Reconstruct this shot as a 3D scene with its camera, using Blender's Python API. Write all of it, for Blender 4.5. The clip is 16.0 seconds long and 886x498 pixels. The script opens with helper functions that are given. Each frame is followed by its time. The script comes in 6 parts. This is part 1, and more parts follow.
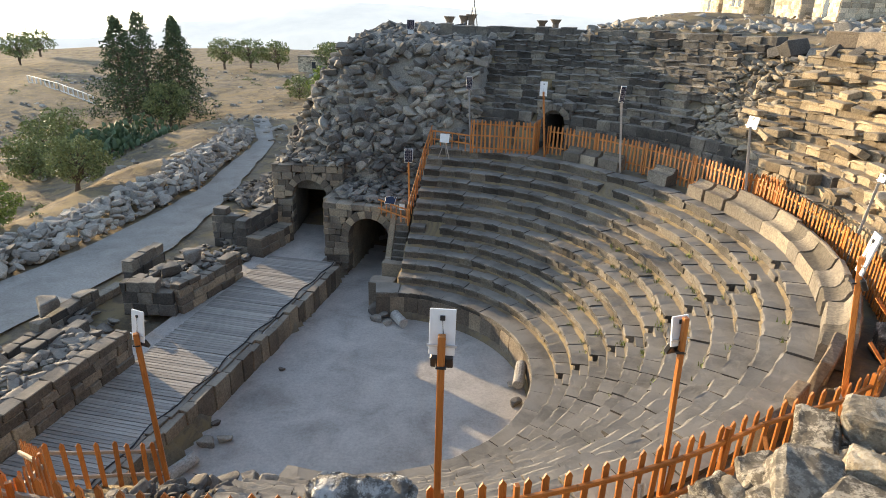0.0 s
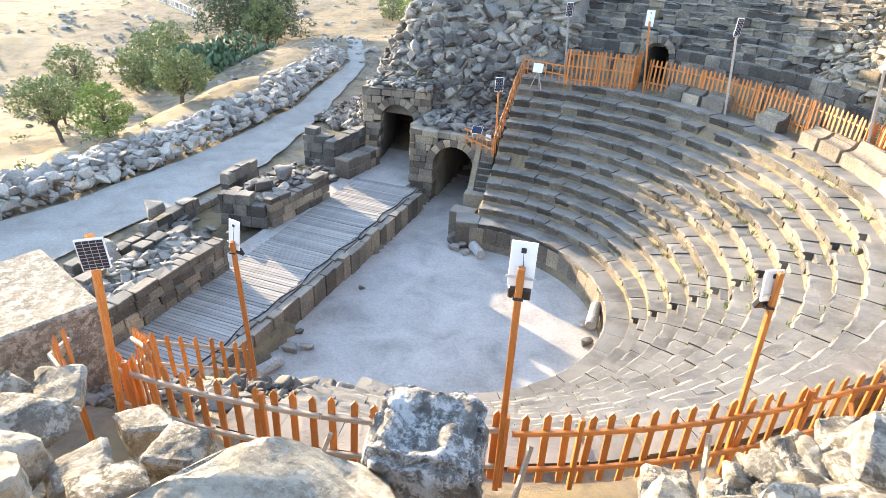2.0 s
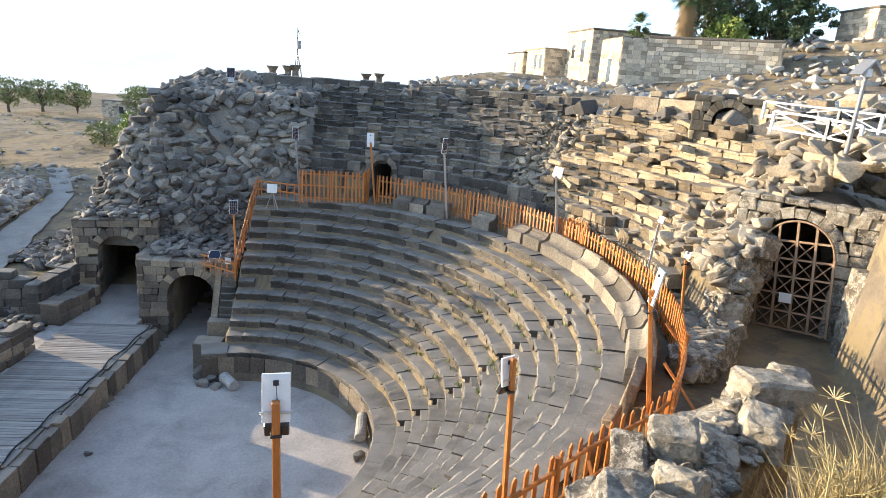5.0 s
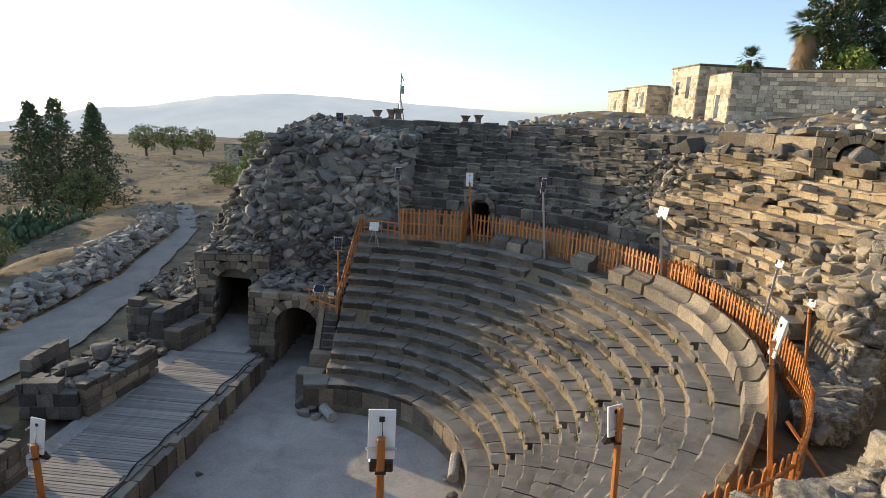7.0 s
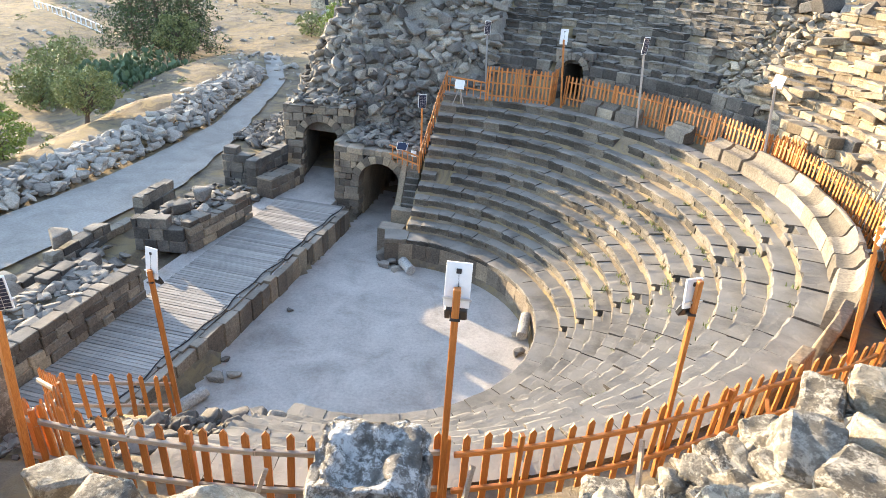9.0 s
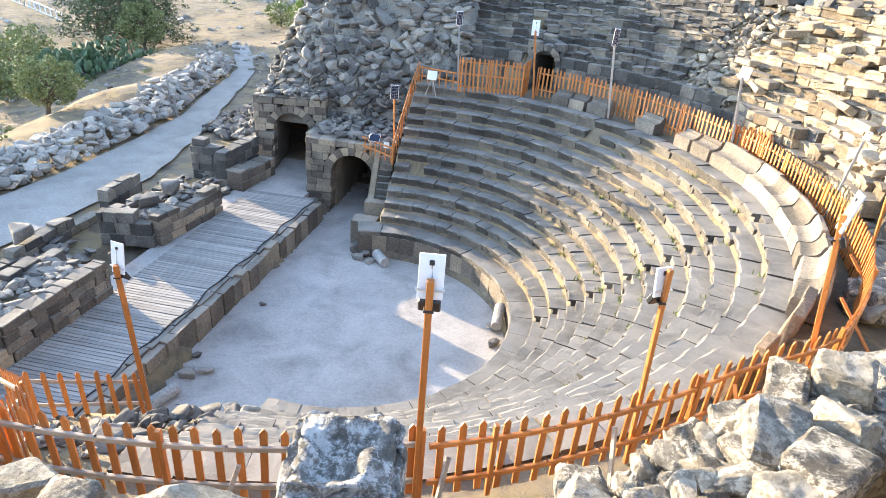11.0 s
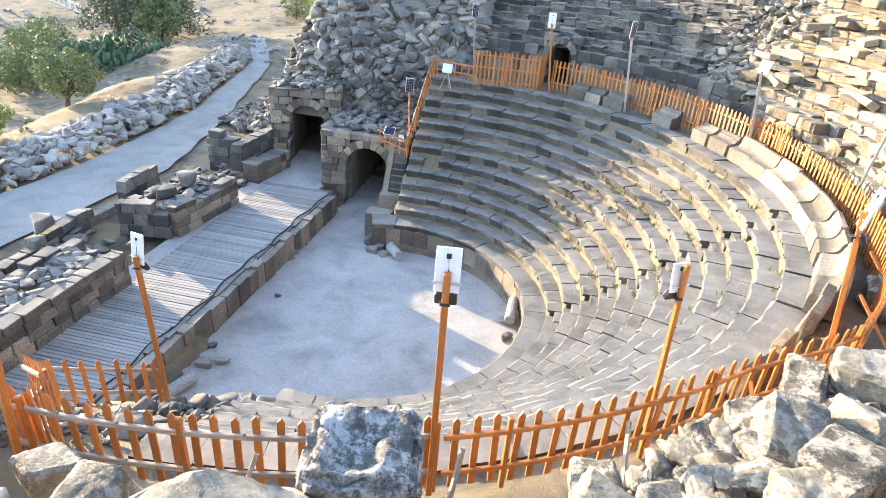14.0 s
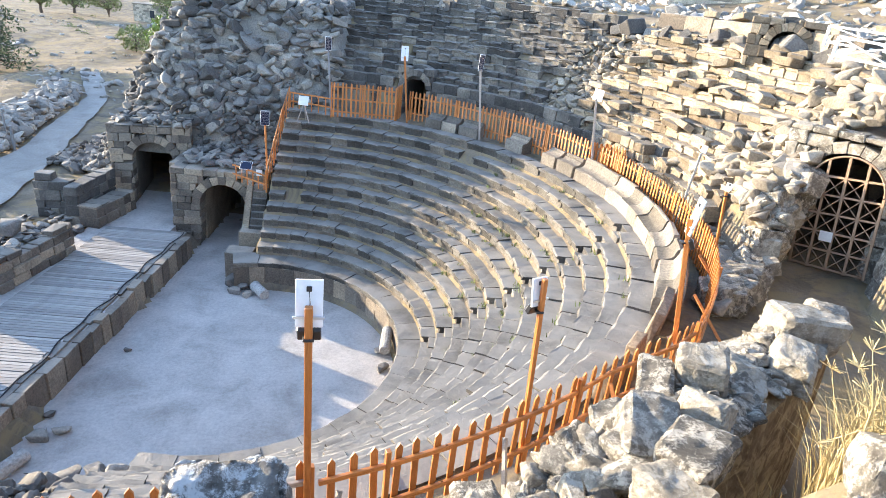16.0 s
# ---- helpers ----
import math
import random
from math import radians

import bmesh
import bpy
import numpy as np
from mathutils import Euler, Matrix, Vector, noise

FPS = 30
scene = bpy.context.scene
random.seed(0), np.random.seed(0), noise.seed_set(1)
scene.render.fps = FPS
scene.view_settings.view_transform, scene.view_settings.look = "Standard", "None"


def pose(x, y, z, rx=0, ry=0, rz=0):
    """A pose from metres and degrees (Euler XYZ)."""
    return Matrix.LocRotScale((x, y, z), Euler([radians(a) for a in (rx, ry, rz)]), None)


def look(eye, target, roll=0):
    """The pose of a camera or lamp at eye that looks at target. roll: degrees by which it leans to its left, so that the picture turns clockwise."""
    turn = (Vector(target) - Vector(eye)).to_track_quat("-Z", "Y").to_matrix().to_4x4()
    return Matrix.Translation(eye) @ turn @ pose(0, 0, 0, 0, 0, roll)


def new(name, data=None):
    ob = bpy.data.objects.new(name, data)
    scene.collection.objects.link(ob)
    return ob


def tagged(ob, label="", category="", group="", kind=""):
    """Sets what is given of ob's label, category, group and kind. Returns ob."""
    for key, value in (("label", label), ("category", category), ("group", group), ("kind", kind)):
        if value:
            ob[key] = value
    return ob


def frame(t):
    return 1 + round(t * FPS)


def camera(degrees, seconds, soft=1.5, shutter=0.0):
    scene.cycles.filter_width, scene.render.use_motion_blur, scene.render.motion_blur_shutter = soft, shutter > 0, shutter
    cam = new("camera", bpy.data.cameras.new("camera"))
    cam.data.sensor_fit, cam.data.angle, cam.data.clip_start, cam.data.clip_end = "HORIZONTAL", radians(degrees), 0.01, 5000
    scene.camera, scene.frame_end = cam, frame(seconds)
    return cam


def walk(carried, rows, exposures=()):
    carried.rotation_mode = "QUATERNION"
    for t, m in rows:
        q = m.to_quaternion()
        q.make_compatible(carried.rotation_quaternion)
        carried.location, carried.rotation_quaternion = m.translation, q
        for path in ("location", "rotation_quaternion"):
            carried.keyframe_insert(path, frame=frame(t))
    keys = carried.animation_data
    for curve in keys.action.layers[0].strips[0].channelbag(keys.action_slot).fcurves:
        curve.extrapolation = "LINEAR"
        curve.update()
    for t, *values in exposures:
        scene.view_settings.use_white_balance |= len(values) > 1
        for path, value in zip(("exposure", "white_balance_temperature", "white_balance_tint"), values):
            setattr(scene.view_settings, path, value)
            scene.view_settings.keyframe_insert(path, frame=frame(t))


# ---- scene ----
cam = camera(73.7, 16.0, soft=0.75)
PATH = [
    (0, (0.074, -0.104, 12.492), (0.015, 1.754, 11.756), 1.7),
    (0.5, (0.072, -0.096, 12.499), (-0.018, 1.763, 11.765), 2.6),
    (1, (0.044, -0.136, 12.489), (-0.229, 1.637, 11.607), 1.5),
    (1.5, (0.039, -0.145, 12.484), (-0.281, 1.598, 11.558), 1.8),
    (2, (0.032, -0.14, 12.479), (-0.273, 1.591, 11.526), 2.7),
    (2.5, (0.023, -0.162, 12.506), (-0.386, 1.58, 11.613), 1.2),
    (3, (0.019, -0.133, 12.478), (-0.255, 1.614, 11.543), 2.9),
    (3.5, (0.03, -0.105, 12.468), (-0.006, 1.665, 11.538), 3.3),
    (4, (0.071, -0.132, 12.526), (0.333, 1.658, 11.673), 4.7),
    (4.2, (0.101, -0.088, 12.54), (0.498, 1.705, 11.748), 5.1),
    (6.3, (0.033, -0.086, 12.63), (0.548, 1.813, 12.271), 3.3),
    (6.5, (0.017, -0.091, 12.635), (0.468, 1.818, 12.247), 3.2),
    (7, (-0.028, -0.084, 12.607), (0.145, 1.855, 12.152), 2.9),
    (7.5, (-0.041, -0.089, 12.593), (-0.08, 1.837, 12.052), 3.0),
    (8, (-0.046, -0.079, 12.55), (-0.149, 1.786, 11.834), 4.3),
    (8.5, (-0.046, -0.102, 12.547), (-0.162, 1.709, 11.708), 3.5),
    (9, (-0.042, -0.072, 12.525), (-0.112, 1.713, 11.627), 4.0),
    (9.5, (-0.043, -0.075, 12.526), (-0.083, 1.706, 11.617), 4.0),
    (10, (-0.04, -0.066, 12.517), (-0.036, 1.711, 11.6), 4.4),
    (12.3, (-0.02, -0.037, 12.51), (0.002, 1.74, 11.593), 4.8),
    (12.5, (-0.032, -0.043, 12.513), (-0.027, 1.734, 11.596), 4.7),
    (13, (-0.039, -0.048, 12.523), (-0.036, 1.729, 11.605), 5.2),
    (13.5, (-0.045, -0.06, 12.52), (-0.038, 1.719, 11.606), 5.0),
    (14, (-0.068, -0.076, 12.525), (-0.091, 1.689, 11.585), 4.6),
    (14.5, (-0.104, -0.145, 12.561), (-0.242, 1.624, 11.639), 3.5),
    (15, (-0.097, -0.162, 12.566), (-0.21, 1.615, 11.656), 4.4),
    (15.5, (-0.03, -0.066, 12.496), (0.087, 1.726, 11.614), 5.2),
    (16, (0.036, 0.015, 12.448), (0.438, 1.798, 11.638), 6.3),
]
EXPOSURES = [(t, s + 0.55, k, 10) for t, s, k in ((0.0, 0.95, 6700), (0.5, 1.45, 6550), (1.0, 1.9, 6300), (2.5, 2.25, 6200), (4.0, 1.95, 5950), (6.3, 0.45, 6300), (7.0, 0.35, 6400), (7.7, 0.12, 6600), (8.0, 0.24, 6600),
                                              (8.5, 1.5, 6350), (9.0, 1.9, 6300), (10.0, 2.1, 6000), (13.0, 2.1, 5850), (15.0, 2.2, 5950), (16.0, 1.9, 5600))]
walk(cam, [(t, look(eye, target, roll)) for t, eye, target, roll in PATH], EXPOSURES)

# ---- light ----
# sun low in the west, over the stage ruins
SUN_WAY = Vector((-0.820, 0.573, 0.0)).normalized()
SUN_ELEV = radians(8.6)
world = bpy.data.worlds.new("sky")
scene.world = world
world.use_nodes = True
wn = world.node_tree.nodes
sky = wn.new("ShaderNodeTexSky")
sky.sky_type = "NISHITA"
sky.sun_disc = False
sky.sun_elevation = SUN_ELEV
sky.sun_rotation = math.atan2(SUN_WAY.x, SUN_WAY.y)
sky.air_density, sky.dust_density, sky.ozone_density = 0.75, 0.6, 1.0
wn["Background"].inputs[1].default_value = 0.15
haze = wn.new("ShaderNodeHueSaturation")
haze.inputs["Saturation"].default_value = 0.62
world.node_tree.links.new(sky.outputs[0], haze.inputs["Color"])
cool = wn.new("ShaderNodeMix")
cool.data_type, cool.blend_type = "RGBA", "MULTIPLY"
cool.inputs[0].default_value = 1.0
cool.inputs[7].default_value = (0.87, 1.0, 1.15, 1.0)
world.node_tree.links.new(haze.outputs[0], cool.inputs[6])
world.node_tree.links.new(cool.outputs[2], wn["Background"].inputs[0])
sun = new("sun", bpy.data.lights.new("sun", "SUN"))
sun.data.energy, sun.data.angle, sun.data.color = 3.5, radians(0.53), (1.0, 0.76, 0.46)
sun_dir = Vector((SUN_WAY.x * math.cos(SUN_ELEV), SUN_WAY.y * math.cos(SUN_ELEV), math.sin(SUN_ELEV)))
sun.matrix_world = Matrix.Translation((-40, 40, 40)) @ sun_dir.to_track_quat("Z", "Y").to_matrix().to_4x4()

# ---- plan ----
# local axes of the theatre: u away from the stage, v along the stage, centre of the orchestra at CX, CY
CX, CY = -2.8, 17.5
UX, UY = 0.987, -0.163
TURN_DEG = math.degrees(math.atan2(UY, UX))


def W(u, v, z=0.0):
    return Vector((CX + u * UX - v * UY, CY + u * UY + v * UX, z))


def polar(r, deg, z=0.0):
    a = radians(deg)
    return W(r * math.cos(a), r * math.sin(a), z)


def local(x, y):
    dx, dy = x - CX, y - CY
    return dx * UX + dy * UY, -dx * UY + dy * UX


POD_R, POD_Z = 5.45, 1.25          # podium wall
ROW_R, RUN, RISE, ROWS_N = 6.2, 0.504, 0.423, 12
DIAZ_Z = 6.25                       # walkway behind the lower seats
STAGE_Z = 0.95
rnd = random.Random(7)

# ---- materials ----


def nodes_of(name):
    m = bpy.data.materials.new(name)
    m.use_nodes = True
    nt = m.node_tree
    return m, nt, nt.nodes["Principled BSDF"]


def ramp(nt, fac, stops):
    r = nt.nodes.new("ShaderNodeValToRGB")
    while len(r.color_ramp.elements) < len(stops):
        r.color_ramp.elements.new(0.5)
    for e, (p, c) in zip(r.color_ramp.elements, stops):
        e.position, e.color = p, (*c, 1)
    nt.links.new(fac, r.inputs[0])
    return r.outputs[0]


def noise_tex(nt, scale, detail=6.0, rough=0.6, coord=None, distort=0.0):
    n = nt.nodes.new("ShaderNodeTexNoise")
    n.inputs["Scale"].default_value, n.inputs["Detail"].default_value = scale, detail
    n.inputs["Roughness"].default_value, n.inputs["Distortion"].default_value = rough, distort
    if coord:
        nt.links.new(coord, n.inputs["Vector"])
    return n.outputs["Fac"]


def world_place(nt):
    return nt.nodes.new("ShaderNodeNewGeometry").outputs["Position"]


def mix(nt, fac, a, b, mode="MIX"):
    n = nt.nodes.new("ShaderNodeMix")
    n.data_type, n.blend_type = "RGBA", mode
    for sock, val in ((n.inputs[0], fac), (n.inputs[6], a), (n.inputs[7], b)):
        if isinstance(val, (int, float)):
            sock.default_value = val
        elif isinstance(val, tuple):
            sock.default_value = (*val, 1)
        else:
            nt.links.new(val, sock)
    return n.outputs[2]


def math_node(nt, op, a, b=0.0):
    n = nt.nodes.new("ShaderNodeMath")
    n.operation = op
    for sock, val in zip(n.inputs, (a, b)):
        if isinstance(val, (int, float)):
            sock.default_value = val
        else:
            nt.links.new(val, sock)
    return n.outputs[0]


def bump(nt, bsdf, height, strength, distance):
    b = nt.nodes.new("ShaderNodeBump")
    b.inputs["Strength"].default_value, b.inputs["Distance"].default_value = strength, distance
    nt.links.new(height, b.inputs["Height"])
    nt.links.new(b.outputs[0], bsdf.inputs["Normal"])


def stone(name, dark, mid, light, patch=1.2, lichen=None, rough=0.92, relief=0.6, spots=None, skylit_dust=0.0, skylit_dust_col=(0.46, 0.41, 0.34), vary=0.8):
    """Weathered stone: each piece has its own tone, with stains, pits and grain."""
    m, nt, bsdf = nodes_of(name)
    pos = world_place(nt)
    own = math_node(nt, "FRACT", math_node(nt, "ADD", nt.nodes.new("ShaderNodeObjectInfo").outputs["Random"],
                                          nt.nodes.new("ShaderNodeNewGeometry").outputs["Random Per Island"]))
    big = noise_tex(nt, patch, 5, 0.6, pos, 0.4)
    fine = noise_tex(nt, 14.0, 8, 0.7, pos)
    blend = math_node(nt, "ADD", math_node(nt, "MULTIPLY", big, 0.75), math_node(nt, "MULTIPLY", own, 0.25))
    col = ramp(nt, blend, ((0.25, dark), (0.5, mid), (0.75, light)))
    col = mix(nt, 0.7, col, ramp(nt, fine, ((0.32, (0.3, 0.3, 0.3)), (0.66, (1.12, 1.12, 1.12)))), "MULTIPLY")
    tone = ramp(nt, own, ((0.0, (0.6, 0.585, 0.57)), (0.55, (1.0, 1.0, 1.0)), (1.0, (1.4, 1.34, 1.22))))
    col = mix(nt, vary, col, tone, "MULTIPLY")
    if lichen:
        spot = ramp(nt, noise_tex(nt, 5.0, 7, 0.75, pos, 0.6), ((0.56, (0, 0, 0)), (0.62, (1, 1, 1))))
        col = mix(nt, spot, col, lichen)
    if spots:
        spot = ramp(nt, noise_tex(nt, 5.5, 10, 0.82, pos, 0.15), ((0.49, (0, 0, 0)), (0.56, (1, 1, 1))))
        col = mix(nt, spot, col, spots)
    if skylit_dust:
        # level faces turn paler: dust, and sky light put into their colour
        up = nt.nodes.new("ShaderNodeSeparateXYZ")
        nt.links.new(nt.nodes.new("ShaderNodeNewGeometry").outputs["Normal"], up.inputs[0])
        top_mask = math_node(nt, "MULTIPLY", ramp(nt, up.outputs[2], ((0.6, (0, 0, 0)), (0.9, (1, 1, 1)))), math_node(nt, "MULTIPLY", ramp(nt, big, ((0.3, (0.35, 0.35, 0.35)), (0.6, (1, 1, 1)))), skylit_dust))
        col = mix(nt, top_mask, col, skylit_dust_col)
    nt.links.new(col, bsdf.inputs["Base Color"])
    bsdf.inputs["Roughness"].default_value = rough
    bsdf.inputs["Specular IOR Level"].default_value = 0.25
    h = math_node(nt, "ADD", math_node(nt, "MULTIPLY", noise_tex(nt, 6.0, 10, 0.7, pos), 1.0), math_node(nt, "MULTIPLY", fine, 0.4))
    bump(nt, bsdf, h, relief, 0.05)
    return m


BASALT = stone("basalt_blocks", (0.075, 0.07, 0.064), (0.15, 0.137, 0.12), (0.29, 0.26, 0.215), 0.9, skylit_dust=0.45)
# fronts dark, treads pale: dust, plus light and shade put into the colour
SEAT = stone("seat_stone", (0.07, 0.064, 0.056), (0.135, 0.122, 0.104), (0.25, 0.223, 0.185), 0.8, skylit_dust=0.95, skylit_dust_col=(0.30, 0.275, 0.238), vary=0.55)
# ochre stone lightened to carry the sun's gold on the lit side
SUNLIT_OCHRE = stone("sunlit_ochre_block", (0.18, 0.14, 0.095), (0.31, 0.25, 0.17), (0.46, 0.38, 0.27), 0.9, skylit_dust=0.3)
WALLSTONE = stone("wall_stone", (0.12, 0.10, 0.082), (0.235, 0.195, 0.15), (0.40, 0.33, 0.24), 0.7, skylit_dust=0.5)
RUBBLE = stone("rubble_stone", (0.10, 0.092, 0.085), (0.20, 0.185, 0.165), (0.42, 0.385, 0.33), 0.45, skylit_dust=0.35)
PALE = stone("pale_boulder", (0.13, 0.112, 0.088), (0.25, 0.22, 0.175), (0.42, 0.375, 0.30), 1.8, spots=(0.45, 0.405, 0.33), relief=1.3, vary=0.6)
TAN = stone("tan_rubble", (0.15, 0.127, 0.096), (0.31, 0.265, 0.2), (0.5, 0.435, 0.335), 0.6, skylit_dust=0.3)
LIME = stone("bank_stone", (0.26, 0.24, 0.21), (0.42, 0.39, 0.34), (0.60, 0.56, 0.50), 0.5, skylit_dust=0.3)
PITTED = stone("pitted_block", (0.17, 0.16, 0.14), (0.31, 0.285, 0.25), (0.5, 0.47, 0.42), 4.0, spots=(0.70, 0.68, 0.64), relief=1.6)
MARBLE = stone("white_stone", (0.45, 0.43, 0.39), (0.60, 0.57, 0.52), (0.72, 0.69, 0.63), 1.5)
HOUSE = stone("house_stone", (0.46, 0.385, 0.28), (0.63, 0.54, 0.41), (0.75, 0.66, 0.52), 0.4)


def earth(name, a, b, c, scale=0.35, grass=None, relief=0.5):
    m, nt, bsdf = nodes_of(name)
    pos = world_place(nt)
    col = ramp(nt, noise_tex(nt, scale, 8, 0.65, pos, 0.5), ((0.3, a), (0.5, b), (0.72, c)))
    pebbles = noise_tex(nt, 9.0, 8, 0.75, pos)
    col = mix(nt, 0.5, col, ramp(nt, pebbles, ((0.32, (0.5, 0.5, 0.5)), (0.6, (1, 1, 1)))), "MULTIPLY")
    if grass:
        f = ramp(nt, noise_tex(nt, scale * 1.7, 7, 0.7, pos, 0.8), ((0.47, (0, 0, 0)), (0.58, (1, 1, 1))))
        col = mix(nt, f, col, grass)
    nt.links.new(col, bsdf.inputs["Base Color"])
    bsdf.inputs["Roughness"].default_value = 0.97
    bsdf.inputs["Specular IOR Level"].default_value = 0.15
    bump(nt, bsdf, math_node(nt, "ADD", pebbles, noise_tex(nt, 40.0, 4, 0.7, pos)), relief, 0.04)
    return m


DIRT = earth("dry_earth", (0.125, 0.105, 0.08), (0.24, 0.195, 0.14), (0.38, 0.315, 0.225), 0.4, (0.30, 0.235, 0.135), 0.9)
DUST = earth("pale_dust", (0.37, 0.335, 0.30), (0.53, 0.49, 0.445), (0.66, 0.61, 0.555), 0.55, None, 0.6)
ROADM = earth("gravel_road", (0.32, 0.295, 0.255), (0.40, 0.37, 0.325), (0.47, 0.435, 0.385), 0.6, None, 0.3)


def timber(name, a, b, rough=0.6, along="Z", scale=3.0):
    m, nt, bsdf = nodes_of(name)
    tc = nt.nodes.new("ShaderNodeTexCoord").outputs["Object"]
    mp = nt.nodes.new("ShaderNodeMapping")
    mp.inputs["Scale"].default_value = {"Z": (14, 14, 1.2), "X": (1.2, 14, 14), "Y": (14, 1.2, 14)}[along]
    nt.links.new(tc, mp.inputs[0])
    own = nt.nodes.new("ShaderNodeObjectInfo").outputs["Random"]
    g = noise_tex(nt, scale, 6, 0.65, mp.outputs[0], 1.0)
    col = ramp(nt, g, ((0.3, a), (0.7, b)))
    col = mix(nt, 0.7, col, ramp(nt, own, ((0, (0.65, 0.62, 0.6)), (1, (1.2, 1.15, 1.1)))), "MULTIPLY")
    nt.links.new(col, bsdf.inputs["Base Color"])
    bsdf.inputs["Roughness"].default_value = rough
    bump(nt, bsdf, g, 0.3, 0.01)
    return m


FENCE = timber("varnished_pine", (0.36, 0.115, 0.022), (0.62, 0.25, 0.06), 0.45)
RAIL = timber("varnished_rail", (0.36, 0.12, 0.025), (0.60, 0.26, 0.07), 0.45, "X")
GREYWOOD = timber("grey_weathered_wood", (0.30, 0.26, 0.22), (0.48, 0.43, 0.37), 0.8, "X")
PLANK = timber("stage_boards", (0.26, 0.25, 0.232), (0.43, 0.405, 0.37), 0.8, "X", 2.0)


def plain(name, col, rough=0.5, metal=0.0):
    m, nt, bsdf = nodes_of(name)
    pos = world_place(nt)
    c = mix(nt, 0.35, col, ramp(nt, noise_tex(nt, 8.0, 5, 0.7, pos), ((0.3, (0.6, 0.6, 0.6)), (0.7, (1, 1, 1)))), "MULTIPLY")
    nt.links.new(c, bsdf.inputs["Base Color"])
    bsdf.inputs["Roughness"].default_value, bsdf.inputs["Metallic"].default_value = rough, metal
    return m


PANELWHITE = plain("white_panel_back", (0.82, 0.82, 0.80), 0.45)
ALU = plain("aluminium", (0.65, 0.66, 0.68), 0.35, 0.9)
BLACK = plain("black_plastic", (0.02, 0.02, 0.022), 0.4)
GLASSBLUE = plain("solar_cells", (0.012, 0.02, 0.05), 0.4)
WHITEPAINT = plain("white_paint", (0.75, 0.75, 0.72), 0.5)
RUST = plain("rusty_iron", (0.30, 0.20, 0.125), 0.8, 0.1)
DARKWOOD = plain("dark_door", (0.06, 0.045, 0.035), 0.8)
STEEL = plain("grey_steel", (0.30, 0.30, 0.30), 0.5, 0.6)
CLOTH = plain("black_cable_cover", (0.03, 0.03, 0.032), 0.8)
WINDOWDARK = plain("dark_window", (0.03, 0.035, 0.045), 0.25)


def leaf(name, a, b):
    m, nt, bsdf = nodes_of(name)
    own = nt.nodes.new("ShaderNodeNewGeometry").outputs["Random Per Island"]
    pos = world_place(nt)
    f = math_node(nt, "ADD", math_node(nt, "MULTIPLY", own, 0.6), math_node(nt, "MULTIPLY", noise_tex(nt, 0.9, 4, 0.6, pos), 0.5))
    nt.links.new(ramp(nt, f, ((0.2, a), (0.85, b))), bsdf.inputs["Base Color"])
    bsdf.inputs["Roughness"].default_value = 0.65
    bsdf.inputs["Subsurface Weight"].default_value = 0.0
    return m


OLIVE = leaf("olive_leaf", (0.10, 0.125, 0.04), (0.28, 0.30, 0.11))
PINE = leaf("pine_needles", (0.03, 0.05, 0.02), (0.10, 0.135, 0.05))
LIMEBUSH = leaf("yellow_green_leaf", (0.12, 0.17, 0.03), (0.28, 0.33, 0.07))
CACTUS = leaf("cactus_pad", (0.05, 0.085, 0.04), (0.13, 0.19, 0.09))
DRYGRASS = leaf("dry_grass", (0.22, 0.16, 0.06), (0.46, 0.37, 0.18))
WEED = leaf("weed_leaf", (0.07, 0.10, 0.02), (0.20, 0.24, 0.06))
PALMLEAF = leaf("palm_frond", (0.04, 0.07, 0.02), (0.12, 0.16, 0.05))
BARK = plain("bark", (0.13, 0.095, 0.07), 0.9)
THATCH = plain("dead_palm_fronds", (0.32, 0.22, 0.11), 0.9)

# ---- mesh helpers ----


def link(name, bm, mat, parent=None, label="", smooth=False):
    me = bpy.data.meshes.new(name)
    bm.to_mesh(me)
    bm.free()
    return link_mesh(name, me, mat, parent, label, smooth)


def link_mesh(name, me, mat, parent=None, label="", smooth=False):
    if mat and not me.materials:
        me.materials.append(mat)
    if smooth:
        me.polygons.foreach_set("use_smooth", [True] * len(me.polygons))
    ob = new(name, me)
    if parent:
        ob.parent = parent
    if label:
        ob["label"] = label
    return ob


part = link


def empty(name, m, label, category, group="", kind=""):
    e = new(name)
    e.matrix_world = m
    e.empty_display_size = 0.1
    return tagged(e, label, category, group, kind)


def add_box(bm, m, sx, sy, sz, bevel=0.0):
    """A box of that size, centred on m, bevelled."""
    made = bmesh.ops.create_cube(bm, size=1.0, matrix=m @ Matrix.Diagonal((sx, sy, sz, 1)))
    if bevel:
        edges = {e for v in made["verts"] for e in v.link_edges}
        bmesh.ops.bevel(bm, geom=list(edges), offset=bevel, segments=1, affect="EDGES")


def box_bm(sx, sy, sz, bevel=0.01, m=None):
    bm = bmesh.new()
    add_box(bm, m or Matrix(), sx, sy, sz, bevel)
    return bm


